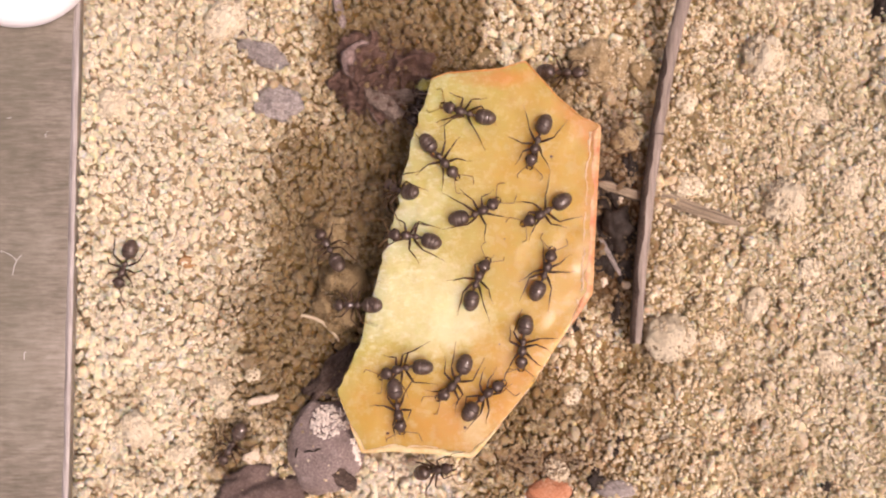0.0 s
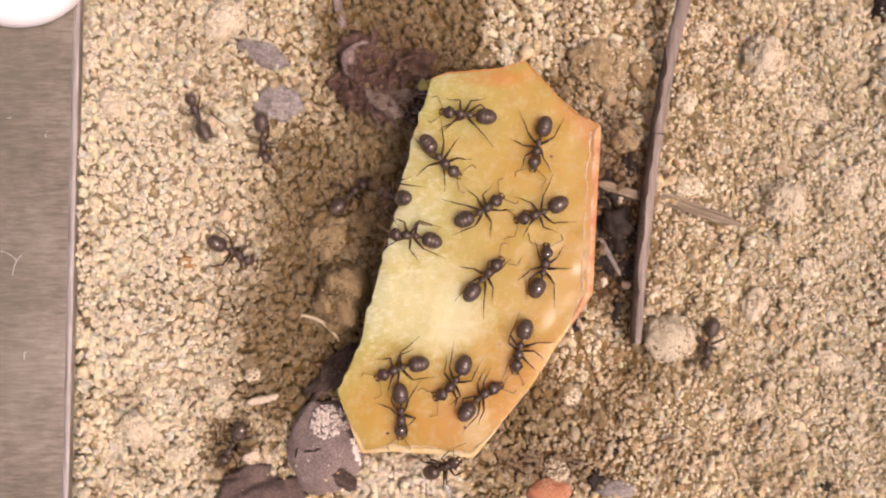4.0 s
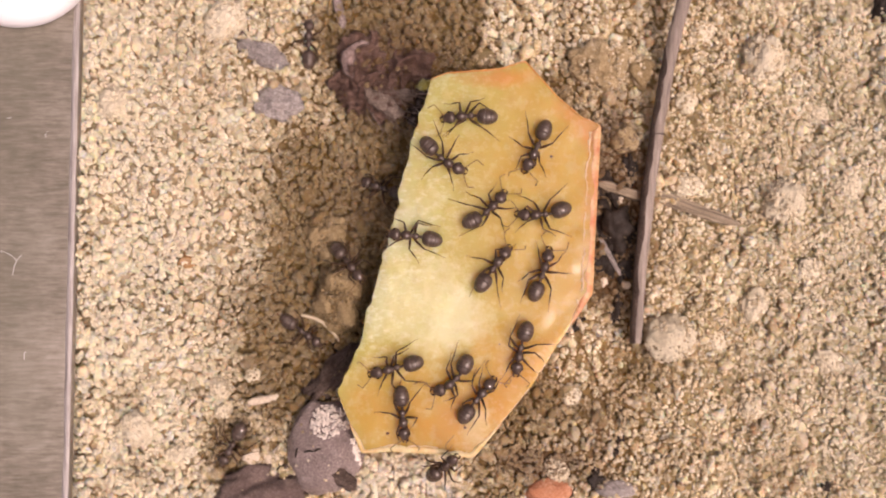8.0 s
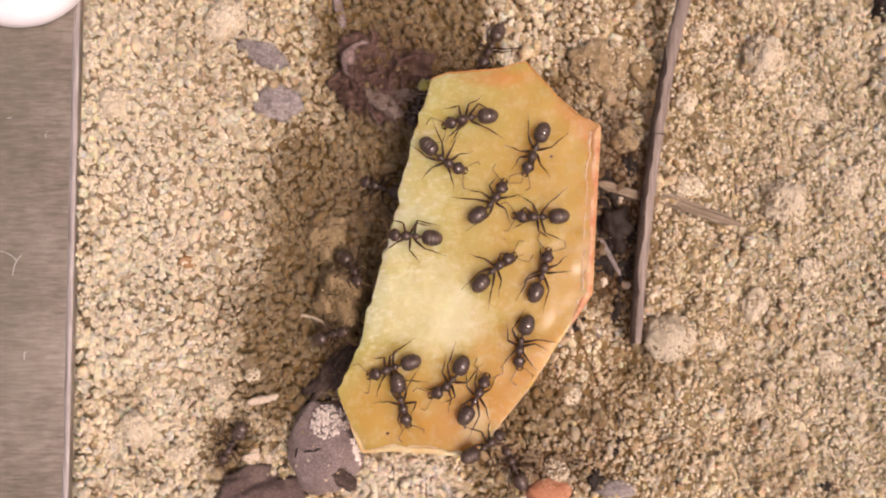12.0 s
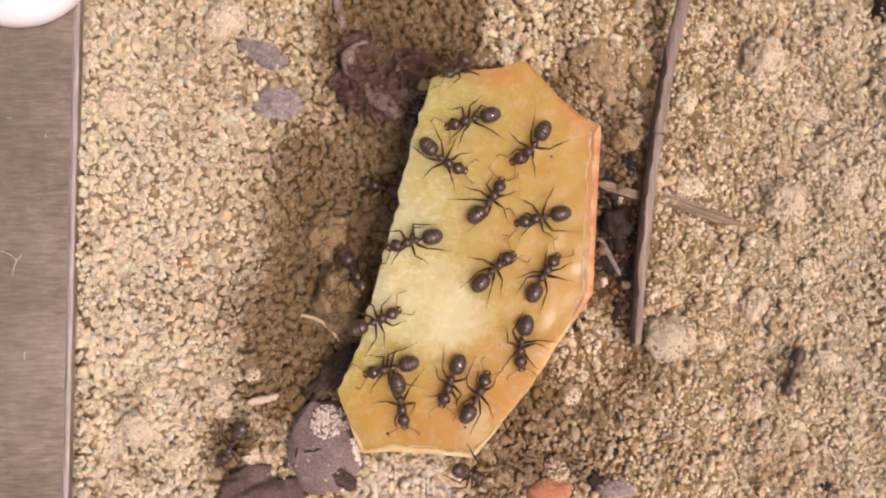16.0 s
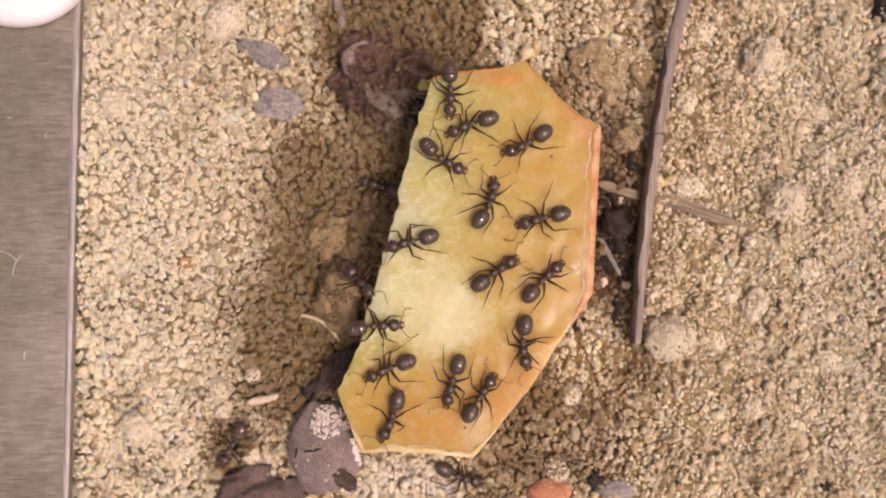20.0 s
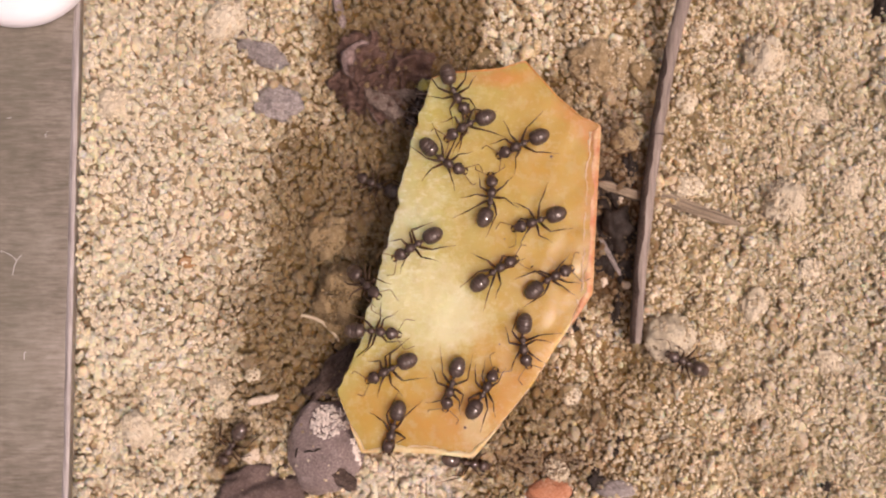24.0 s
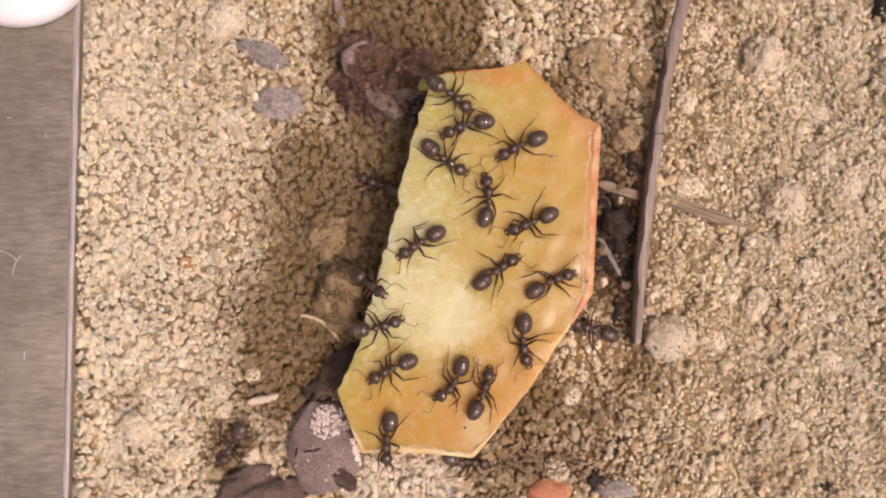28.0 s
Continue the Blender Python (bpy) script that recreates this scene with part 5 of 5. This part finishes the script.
def motions():
    """Every ant's way: seconds, then tail, thorax and head (or tail and head) in steps of the plan."""
    crawl(ants[0], [
        (0, 861, 208, 822, 199, 790, 188), (2, 861, 208, 822, 201, 790, 191), (3.5, 861, 207, 822, 202, 790, 196), (6, 861, 206, 824, 205, 792, 207), (9, 861, 206, 824, 206, 792, 211),
        (11, 862, 205, 825, 209, 793, 219), (12.5, 863, 205, 825, 210, 795, 219), (15, 867, 203, 830, 211, 796, 221), (17, 868, 205, 831, 214, 798, 225), (18, 868, 207, 833, 217, 799, 230),
        (20, 864, 210, 828, 222, 795, 236), (21.5, 861, 209, 826, 225, 796, 240), (24, 859, 208, 824, 223, 794, 244), (25, 855, 213, 822, 223, 790, 245), (26, 854, 214, 820, 222, 789, 243),
        (28, 854, 216, 820, 223, 787, 239)], 3,
        [(34, 21), (41, 56), (128, 131), (97, 17), (106, 150), (151, -136)])
    crawl(ants[1], [
        (0, 756, 252, 782, 283, 802, 306), (3.5, 756, 253, 782, 284, 804, 306), (6, 757, 254, 786, 284, 812, 300), (8, 756, 255, 787, 284, 815, 299), (26, 756, 258, 787, 285, 817, 300),
        (28, 760, 260, 791, 285, 818, 302)], 4,
        [(72, 50), (98, 97), (132, 148), (34, 40), (122, 96), (155, -175)])
    crawl(ants[2], [
        (0, 965, 216, 949, 256, 940, 286), (2, 965, 217, 952, 258, 945, 291), (3.5, 965, 219, 952, 260, 945, 294), (6, 963, 224, 949, 261, 940, 293), (8, 963, 230, 948, 266, 932, 296),
        (9, 962, 233, 946, 268, 929, 299), (10, 962, 233, 946, 267, 930, 297), (11, 963, 233, 948, 269, 940, 302), (12, 960, 234, 945, 270, 932, 302), (12.5, 959, 234, 943, 270, 928, 300),
        (14.5, 962, 230, 942, 265, 918, 286), (16, 962, 230, 940, 263, 915, 282), (17, 962, 228, 938, 257, 911, 275), (18, 963, 231, 935, 256, 907, 273), (19, 960, 235, 930, 256, 898, 270),
        (21.5, 960, 237, 928, 256, 895, 268), (24, 954, 242, 919, 257, 888, 273), (25, 956, 241, 921, 257, 892, 275), (26, 955, 242, 919, 258, 889, 276), (28, 952, 245, 916, 260, 887, 278)], 5,
        [(22, -31), (24, 51), (133, 167), (45, -2), (76, 107), (123, 147)])
    crawl(ants[3], [
        (0, 997, 355, 962, 377, 929, 395), (1, 991, 361, 957, 383, 925, 401), (2, 987, 362, 952, 383, 919, 400), (3.5, 989, 359, 954, 378, 921, 391), (5.5, 987, 371, 951, 380, 917, 382),
        (8, 991, 372, 956, 380, 923, 379), (10, 991, 376, 956, 380, 922, 380), (12, 986, 383, 951, 384, 915, 382), (14.5, 984, 383, 950, 386, 913, 389), (16, 989, 379, 955, 386, 918, 395),
        (20, 990, 379, 955, 388, 918, 399), (24, 986, 379, 948, 392, 916, 403), (25.5, 981, 380, 945, 395, 913, 410), (26, 974, 382, 940, 398, 908, 413), (28, 968, 382, 936, 396, 902, 410)], 6,
        [(27, 47), (84, 139), (115, 169), (31, -47), (70, 42), (110, 133)])
    crawl(ants[4], [
        (0, 818, 386, 848, 376, 880, 355), (2, 825, 385, 853, 372, 882, 348), (3.5, 828, 386, 855, 372, 886, 347), (6, 834, 385, 861, 371, 894, 346), (8, 841, 388, 867, 370, 892, 341),
        (9, 846, 386, 872, 365, 893, 334), (11, 850, 379, 874, 357, 895, 326), (12.5, 847, 379, 872, 355, 889, 324), (16, 844, 380, 870, 353, 886, 323), (17.5, 845, 381, 870, 352, 884, 322),
        (18, 846, 383, 869, 352, 881, 322), (19, 847, 388, 868, 356, 875, 325), (20, 849, 389, 868, 355, 873, 323), (21.5, 853, 386, 868, 352, 872, 317), (24, 859, 383, 869, 349, 869, 313),
        (26, 861, 381, 867, 348, 860, 314), (28, 860, 381, 865, 348, 858, 314)], 7,
        [(71, 10), (87, 108), (125, 128), (40, 31), (92, 124), (159, -165)])
    crawl(ants[5], [
        (0, 756, 425, 726, 418, 692, 416), (2, 760, 425, 727, 417, 693, 416), (12, 760, 421, 726, 418, 692, 416), (14.5, 763, 420, 728, 428, 693, 437), (18, 761, 420, 725, 428, 690, 438),
        (21.5, 755, 421, 720, 432, 684, 442), (23.5, 760, 420, 724, 436, 695, 450), (24, 764, 418, 732, 436, 705, 453), (25, 769, 416, 737, 434, 712, 450), (28, 771, 414, 738, 433, 713, 450)], 8,
        [(24, 42), (93, 138), (138, 161), (75, 17), (113, -174), (99, -165)])
    crawl(ants[6], [
        (0, 834, 532, 845, 496, 861, 466), (1, 830, 525, 849, 490, 870, 464), (2, 828, 525, 851, 490, 875, 467), (3.5, 829, 523, 856, 491, 881, 467), (5.5, 845, 509, 871, 477, 895, 449),
        (7, 846, 511, 873, 478, 898, 452), (8, 852, 505, 877, 470, 899, 442), (9, 856, 501, 879, 469, 904, 440), (10, 857, 500, 884, 470, 910, 443), (11, 854, 502, 881, 472, 910, 451),
        (12.5, 848, 504, 877, 475, 909, 454), (15, 849, 503, 877, 474, 906, 452), (18, 852, 502, 880, 476, 912, 453), (19, 853, 502, 884, 477, 914, 456), (21, 847, 503, 878, 480, 911, 461),
        (24, 848, 502, 879, 478, 914, 459), (26, 851, 501, 882, 476, 914, 457), (28, 854, 499, 884, 476, 917, 456)], 9,
        [(30, -54), (110, 129), (149, -177), (24, 9), (105, 135), (146, 145)])
    crawl(ants[7], [
        (0, 948, 521, 966, 480, 977, 446), (1, 948, 518, 966, 480, 979, 443), (2, 949, 514, 967, 475, 977, 438), (3, 949, 514, 965, 474, 969, 436), (6, 950, 515, 963, 477, 968, 437),
        (8, 948, 517, 962, 480, 972, 444), (9, 946, 520, 960, 485, 969, 451), (12, 947, 520, 961, 482, 970, 450), (12.5, 951, 524, 966, 488, 974, 452), (14.5, 952, 517, 967, 482, 980, 447),
        (15, 950, 517, 967, 483, 986, 450), (16, 946, 518, 964, 485, 986, 456), (17, 946, 517, 964, 484, 987, 453), (17.5, 946, 513, 966, 482, 991, 451), (18, 946, 515, 967, 485, 993, 456),
        (19, 940, 521, 964, 491, 990, 467), (20, 938, 522, 965, 492, 992, 469), (21.5, 941, 519, 969, 492, 999, 470), (23.5, 945, 514, 975, 492, 1009, 475), (26, 947, 515, 978, 494, 1014, 482),
        (28, 947, 515, 980, 496, 1016, 485)], 10,
        [(39, 28), (115, 146), (135, -172), (39, 23), (74, 76), (133, 162)])
    crawl(ants[8], [
        (0, 931, 571, 925, 614, 923, 652), (2, 931, 575, 923, 618, 920, 656), (3.5, 931, 578, 920, 620, 914, 656), (6, 931, 582, 919, 622, 913, 660), (8, 931, 585, 920, 624, 914, 665),
        (9, 933, 582, 920, 622, 917, 659), (10, 933, 574, 922, 615, 920, 650), (11, 934, 571, 921, 612, 920, 647), (15, 933, 570, 922, 614, 922, 650), (18, 933, 570, 924, 614, 929, 649),
        (21, 930, 569, 926, 614, 935, 647), (24, 929, 566, 926, 611, 935, 645), (28, 929, 566, 927, 611, 936, 647)], 11,
        [(40, 51), (118, 71), (109, 87), (43, 25), (105, 169), (145, -153)])
    crawl(ants[9], [
        (0, 745, 650, 710, 653, 680, 665), (2, 740, 645, 707, 652, 674, 665), (3.5, 739, 645, 706, 653, 674, 668), (5.5, 729, 645, 695, 654, 661, 665), (8, 728, 644, 694, 653, 661, 662),
        (9, 726, 642, 692, 654, 659, 664), (11, 723, 643, 691, 654, 657, 667), (12.5, 722, 643, 690, 653, 654, 666), (15, 720, 645, 687, 653, 651, 660), (17, 717, 646, 684, 654, 650, 667),
        (18, 714, 647, 681, 655, 649, 670), (19, 715, 643, 682, 655, 652, 670), (21.5, 716, 642, 684, 655, 652, 670), (24, 717, 641, 686, 656, 655, 673), (28, 718, 642, 687, 656, 655, 675)], 12,
        [(34, 47), (78, 109), (107, 152), (112, 19), (109, 165), (121, 176)])
    crawl(ants[10], [
        (0, 822, 645, 804, 679, 778, 704), (2, 823, 644, 804, 678, 777, 699), (3.5, 822, 645, 802, 680, 775, 703), (6, 822, 645, 801, 680, 772, 702), (8, 824, 644, 801, 676, 771, 693),
        (9, 823, 644, 799, 677, 769, 694), (11, 817, 647, 795, 679, 766, 699), (12.5, 817, 646, 795, 679, 766, 699), (15, 813, 646, 795, 681, 774, 709), (16, 811, 645, 796, 681, 784, 714),
        (17, 811, 643, 797, 681, 789, 715), (18, 811, 642, 800, 682, 796, 716), (19, 811, 642, 800, 682, 795, 718), (20, 812, 642, 799, 682, 790, 718), (21, 812, 644, 799, 682, 782, 716),
        (24, 810, 648, 798, 687, 789, 723), (25, 810, 648, 799, 687, 788, 722), (26, 812, 649, 798, 687, 779, 717), (27, 816, 645, 799, 683, 776, 706), (28, 819, 641, 800, 683, 778, 701)], 13,
        [(55, 19), (74, -5), (125, 178), (24, 67), (97, 140), (134, 166)])
    crawl(ants[11], [
        (0, 833, 728, 858, 701, 888, 682), (2, 832, 723, 857, 698, 889, 683), (3, 828, 727, 855, 700, 887, 687), (5.5, 823, 732, 848, 703, 876, 681), (7, 822, 733, 848, 703, 876, 681),
        (8, 826, 732, 848, 703, 873, 674), (9, 826, 733, 848, 703, 868, 671), (11, 825, 734, 844, 703, 859, 672), (12.5, 825, 735, 844, 703, 860, 671), (15, 827, 733, 846, 700, 861, 666),
        (17, 828, 734, 847, 699, 862, 664), (18, 829, 733, 848, 698, 865, 664), (19, 829, 732, 850, 699, 872, 668), (20, 833, 730, 852, 699, 875, 667), (20.5, 836, 726, 856, 695, 880, 662),
        (24, 840, 723, 858, 692, 877, 656), (26, 842, 718, 860, 689, 876, 653), (27, 843, 718, 860, 688, 874, 650), (28, 842, 725, 857, 692, 866, 655)], 14,
        [(37, 9), (74, 32), (137, -142), (35, 8), (112, 131), (150, 179)])
    crawl(ants[12], [
        (0, 698, 684, 704, 727, 709, 757), (2, 704, 691, 709, 734, 711, 767), (3.5, 708, 692, 710, 735, 708, 769), (5.5, 710, 700, 711, 740, 710, 777), (7, 712, 707, 713, 743, 715, 776),
        (8, 710, 702, 713, 740, 716, 774), (9, 711, 713, 717, 745, 724, 780), (9.5, 713, 709, 720, 742, 732, 774), (10, 706, 698, 719, 730, 740, 760), (10.5, 702, 697, 716, 728, 728, 755),
        (11, 703, 690, 710, 720, 718, 750), (12.5, 706, 684, 712, 716, 719, 743), (14.5, 704, 685, 709, 717, 708, 745), (16, 705, 686, 710, 717, 714, 742), (17, 705, 688, 716, 722, 732, 745),
        (17.5, 713, 699, 727, 730, 750, 763), (18, 712, 693, 727, 723, 743, 752), (18.5, 708, 692, 708, 730, 700, 760), (19, 711, 692, 703, 730, 688, 762), (19.5, 706, 706, 695, 745, 680, 772),
        (20, 704, 706, 692, 745, 676, 775), (21, 702, 720, 690, 752, 670, 782), (23.5, 700, 730, 693, 764, 688, 792), (24, 703, 732, 694, 764, 686, 795), (25, 706, 728, 692, 762, 675, 787),
        (26, 691, 741, 684, 775, 675, 800), (27, 689, 745, 681, 780, 677, 803), (28, 690, 750, 684, 785, 684, 810)], 15,
        [(13, -14), (85, -39), (154, 139), (23, -7), (131, 93), (156, -159)])
    crawl(ants[13], [
        (0, 726, 346, 709, 339, 692, 330), (1, 726, 348, 709, 341, 692, 332), (2, 722, 354, 706, 346, 690, 337), (3.5, 715, 355, 699, 349, 682, 342), (5.5, 711, 355, 694, 350, 676, 344),
        (6, 706, 354, 692, 349, 675, 343), (7, 692, 340, 678, 335, 664, 329), (9, 687, 337, 673, 332, 659, 327), (15, 686, 336, 672, 331, 658, 326), (20, 684, 335, 670, 330, 656, 325),
        (24, 680, 333, 666, 327, 653, 321), (28, 680, 332, 666, 326, 653, 320)], 16, under=6.5)
    crawl(ants[14], [
        (0, 674, 540, 628, 540, 592, 541), (0.5, 645, 522, 585, 498), (1, 622, 518, 566, 490), (1.5, 613, 512, 560, 475), (2, 585, 512, 525, 530),
        (2.5, 518, 548, 456, 546), (3, 437, 522, 387, 466), (3.5, 386, 445, 374, 378), (3.7, 380, 432, 418, 390), (3.9, 380, 428, 440, 438),
        (4.3, 392, 450, 436, 498), (5.5, 436, 528, 486, 562), (6, 456, 543, 516, 570), (7, 450, 540, 512, 538), (7.5, 470, 545, 530, 560),
        (8, 515, 572, 560, 605), (9, 538, 592, 597, 616), (10, 547, 603, 606, 617), (11, 543, 598, 607, 611), (12, 562, 600, 622, 582),
        (12.5, 585, 592, 648, 570), (14.5, 632, 580, 663, 567, 691, 548), (16, 636, 580, 669, 567, 702, 551), (17, 637, 579, 671, 569, 704, 553), (18, 637, 580, 672, 571, 707, 564),
        (19, 636, 580, 671, 573, 704, 569), (20, 635, 581, 670, 577, 704, 576), (21, 638, 583, 674, 581, 711, 582), (23.5, 630, 585, 665, 589, 698, 591), (24, 632, 585, 667, 587, 702, 592),
        (25, 633, 585, 668, 586, 702, 582), (26, 635, 583, 668, 582, 698, 574), (27, 633, 584, 668, 582, 699, 570), (28, 639, 584, 673, 579, 707, 566)], 17)
    crawl(ants[15], [
        (0, 640, -60, 600, -70), (0.6, 600, -20, 560, 40), (1, 570, 4, 522, 45), (1.5, 562, 6, 516, 52), (2, 540, 20, 500, 80),
        (2.5, 472, 70, 452, 160), (3, 482, 150, 472, 225), (3.5, 478, 160, 458, 230), (4.3, 450, 260, 480, 330), (5.5, 518, 390, 568, 425),
        (6, 562, 402, 612, 442), (7, 582, 428, 632, 466), (8, 603, 446, 622, 472, 640, 494), (9, 605, 444, 622, 470, 639, 493), (10, 603, 445, 620, 470, 638, 494),
        (11, 610, 452, 626, 478, 641, 507), (12, 616, 458, 629, 483, 642, 514), (14.5, 616, 460, 630, 487, 646, 518), (17, 620, 462, 633, 488, 646, 519), (18, 622, 472, 634, 496, 647, 526),
        (19, 621, 478, 638, 502, 656, 528), (21, 623, 479, 644, 505, 667, 530), (23.5, 630, 483, 652, 508, 676, 532), (25, 630, 482, 654, 507, 680, 530), (26, 633, 484, 660, 510, 687, 533),
        (28, 632, 483, 661, 508, 690, 527)], 18)
    crawl(ants[16], [
        (0, 743, 828, 778, 830, 813, 824), (1, 738, 830, 776, 832, 810, 829), (2, 755, 831, 793, 828, 826, 817), (3, 753, 829, 794, 824, 823, 813), (5.5, 759, 825, 789, 822, 821, 798),
        (7, 755, 828, 789, 825, 821, 800), (8, 760, 831, 792, 821, 818, 795), (9, 766, 830, 797, 820, 816, 796), (10, 772, 832, 808, 830, 847, 820), (10.5, 785, 820, 822, 802, 860, 778),
        (11, 808, 808, 840, 792, 876, 768), (12, 830, 806, 860, 790, 893, 760), (12.5, 836, 800, 864, 784, 900, 757), (13, 838, 806, 873, 796, 910, 792), (13.7, 825, 806, 861, 812, 898, 822),
        (14.5, 806, 802, 842, 818, 880, 834), (15, 800, 804, 836, 820, 873, 833), (16, 795, 818, 830, 835, 866, 850), (17, 782, 835, 815, 848, 848, 860), (19, 785, 834, 815, 848, 848, 857),
        (20.5, 788, 828, 818, 842, 848, 849), (21.5, 792, 818, 824, 832, 852, 840), (24, 800, 814, 830, 820, 858, 826), (28, 802, 813, 831, 818, 858, 822)], 19, under=21.0)
    crawl(ants[17], [
        (0, 965, 128, 1038, 130), (0.5, 1000, 140, 1085, 118), (0.75, 1060, 112, 1090, 160), (1, 1085, 112, 1087, 188), (1.5, 1090, 158, 1130, 222),
        (2, 1152, 215, 1200, 276), (2.5, 1228, 275, 1264, 348), (3, 1270, 368, 1250, 455), (3.5, 1264, 495, 1248, 570), (4.5, 1255, 640, 1245, 720),
        (5.5, 1235, 798, 1208, 858), (6, 1225, 830, 1168, 862), (7, 1130, 905, 1080, 960), (9, 1000, 960, 960, 930), (10.5, 940, 910, 915, 865),
        (11, 925, 880, 900, 838), (12, 920, 850, 897, 796), (12.5, 922, 848, 900, 792), (12.7, 918, 860, 870, 840), (12.85, 915, 880, 868, 890),
        (13.2, 900, 900, 880, 960), (15, 860, 1010, 840, 1080), (28, 860, 1012, 840, 1082)], 20)
    crawl(ants[18], [
        (0, 233, 434, 206, 510), (0.5, 229, 433, 228, 512), (1, 228, 430, 262, 503), (1.5, 244, 452, 326, 472), (2, 365, 455, 448, 425),
        (2.5, 438, 410, 462, 340), (3, 430, 345, 408, 258), (3.5, 408, 305, 362, 245), (4.3, 340, 190, 320, 90), (5, 322, 40, 316, -50),
        (6, 318, -60, 314, -140), (28, 318, -62, 314, -142)], 21)
    crawl(ants[19], [
        (0, 1640, 60, 1625, 140), (12.8, 1640, 62, 1625, 142), (14, 1560, 180, 1505, 240), (14.5, 1530, 240, 1462, 300), (15, 1500, 328, 1532, 402),
        (15.5, 1465, 482, 1450, 570), (16, 1415, 622, 1390, 702), (16.5, 1372, 730, 1368, 820), (16.8, 1375, 770, 1450, 800), (17, 1410, 785, 1530, 862),
        (17.5, 1450, 790, 1550, 850), (18, 1520, 860, 1600, 915), (19, 1620, 930, 1700, 960), (28, 1622, 930, 1702, 960)], 22)
    crawl(ants[20], [
        (0, 600, 470, 566, 412), (0.5, 595, 468, 562, 420), (1, 605, 456, 553, 420), (1.5, 610, 450, 550, 414), (2, 592, 440, 538, 418),
        (2.5, 562, 425, 524, 365), (3, 545, 408, 556, 335), (3.5, 577, 378, 606, 324), (4.5, 620, 350, 668, 320), (5, 668, 345, 666, 275),
        (5.5, 682, 335, 640, 285), (6, 650, 300, 610, 235), (6.5, 608, 272, 568, 212), (7, 578, 238, 574, 168), (7.5, 570, 170, 562, 112),
        (8, 546, 116, 546, 32), (8.5, 560, 60, 588, 8), (9, 585, 36, 665, 6), (9.5, 720, -10, 790, -20), (9.75, 850, -30, 895, 20),
        (10, 912, 2, 890, 74), (11, 884, 50, 868, 92), (12, 874, 74, 860, 104), (15, 868, 84, 858, 106), (15.5, 860, 94, 830, 114),
        (16, 826, 112, 790, 140), (16.5, 800, 108, 786, 170), (17, 797, 112, 793, 150, 793, 178), (18, 800, 122, 798, 155, 798, 185), (19, 797, 138, 797, 165, 798, 191),
        (21, 797, 140, 798, 167, 796, 192), (23.5, 796, 139, 805, 164, 822, 190), (25, 792, 152, 807, 178, 819, 198), (26, 787, 152, 803, 177, 818, 196), (27, 803, 140, 793, 165, 780, 193),
        (28, 782, 155, 803, 170, 822, 186)], 23)
    crawl(ants[21], [
        (0, 1560, 960, 1500, 930), (21, 1560, 960, 1500, 930), (22, 1450, 850, 1390, 790), (23, 1330, 730, 1250, 675), (23.5, 1275, 692, 1192, 630),
        (24, 1248, 658, 1176, 624), (24.5, 1222, 648, 1142, 614), (25, 1142, 628, 1092, 602), (25.5, 1108, 614, 1042, 580), (26, 1084, 608, 1034, 586),
        (26.5, 1070, 600, 1028, 582), (27, 1066, 594, 1030, 574), (27.5, 1066, 584, 1034, 564), (28, 1064, 588, 1026, 576)], 24)
    crawl(ants[22], [
        (0, 748, 160, 731, 214), (6, 748, 162, 731, 216), (12, 747, 160, 731, 212), (20, 746, 164, 729, 216), (28, 747, 160, 730, 214)], 25, under=-1.0)
    crawl(ants[23], [
        (0, 424, 764, 394, 816), (7, 424, 764, 395, 817), (14, 425, 763, 394, 815), (21, 424, 764, 395, 817), (28, 424, 765, 394, 816)], 26)


motions()
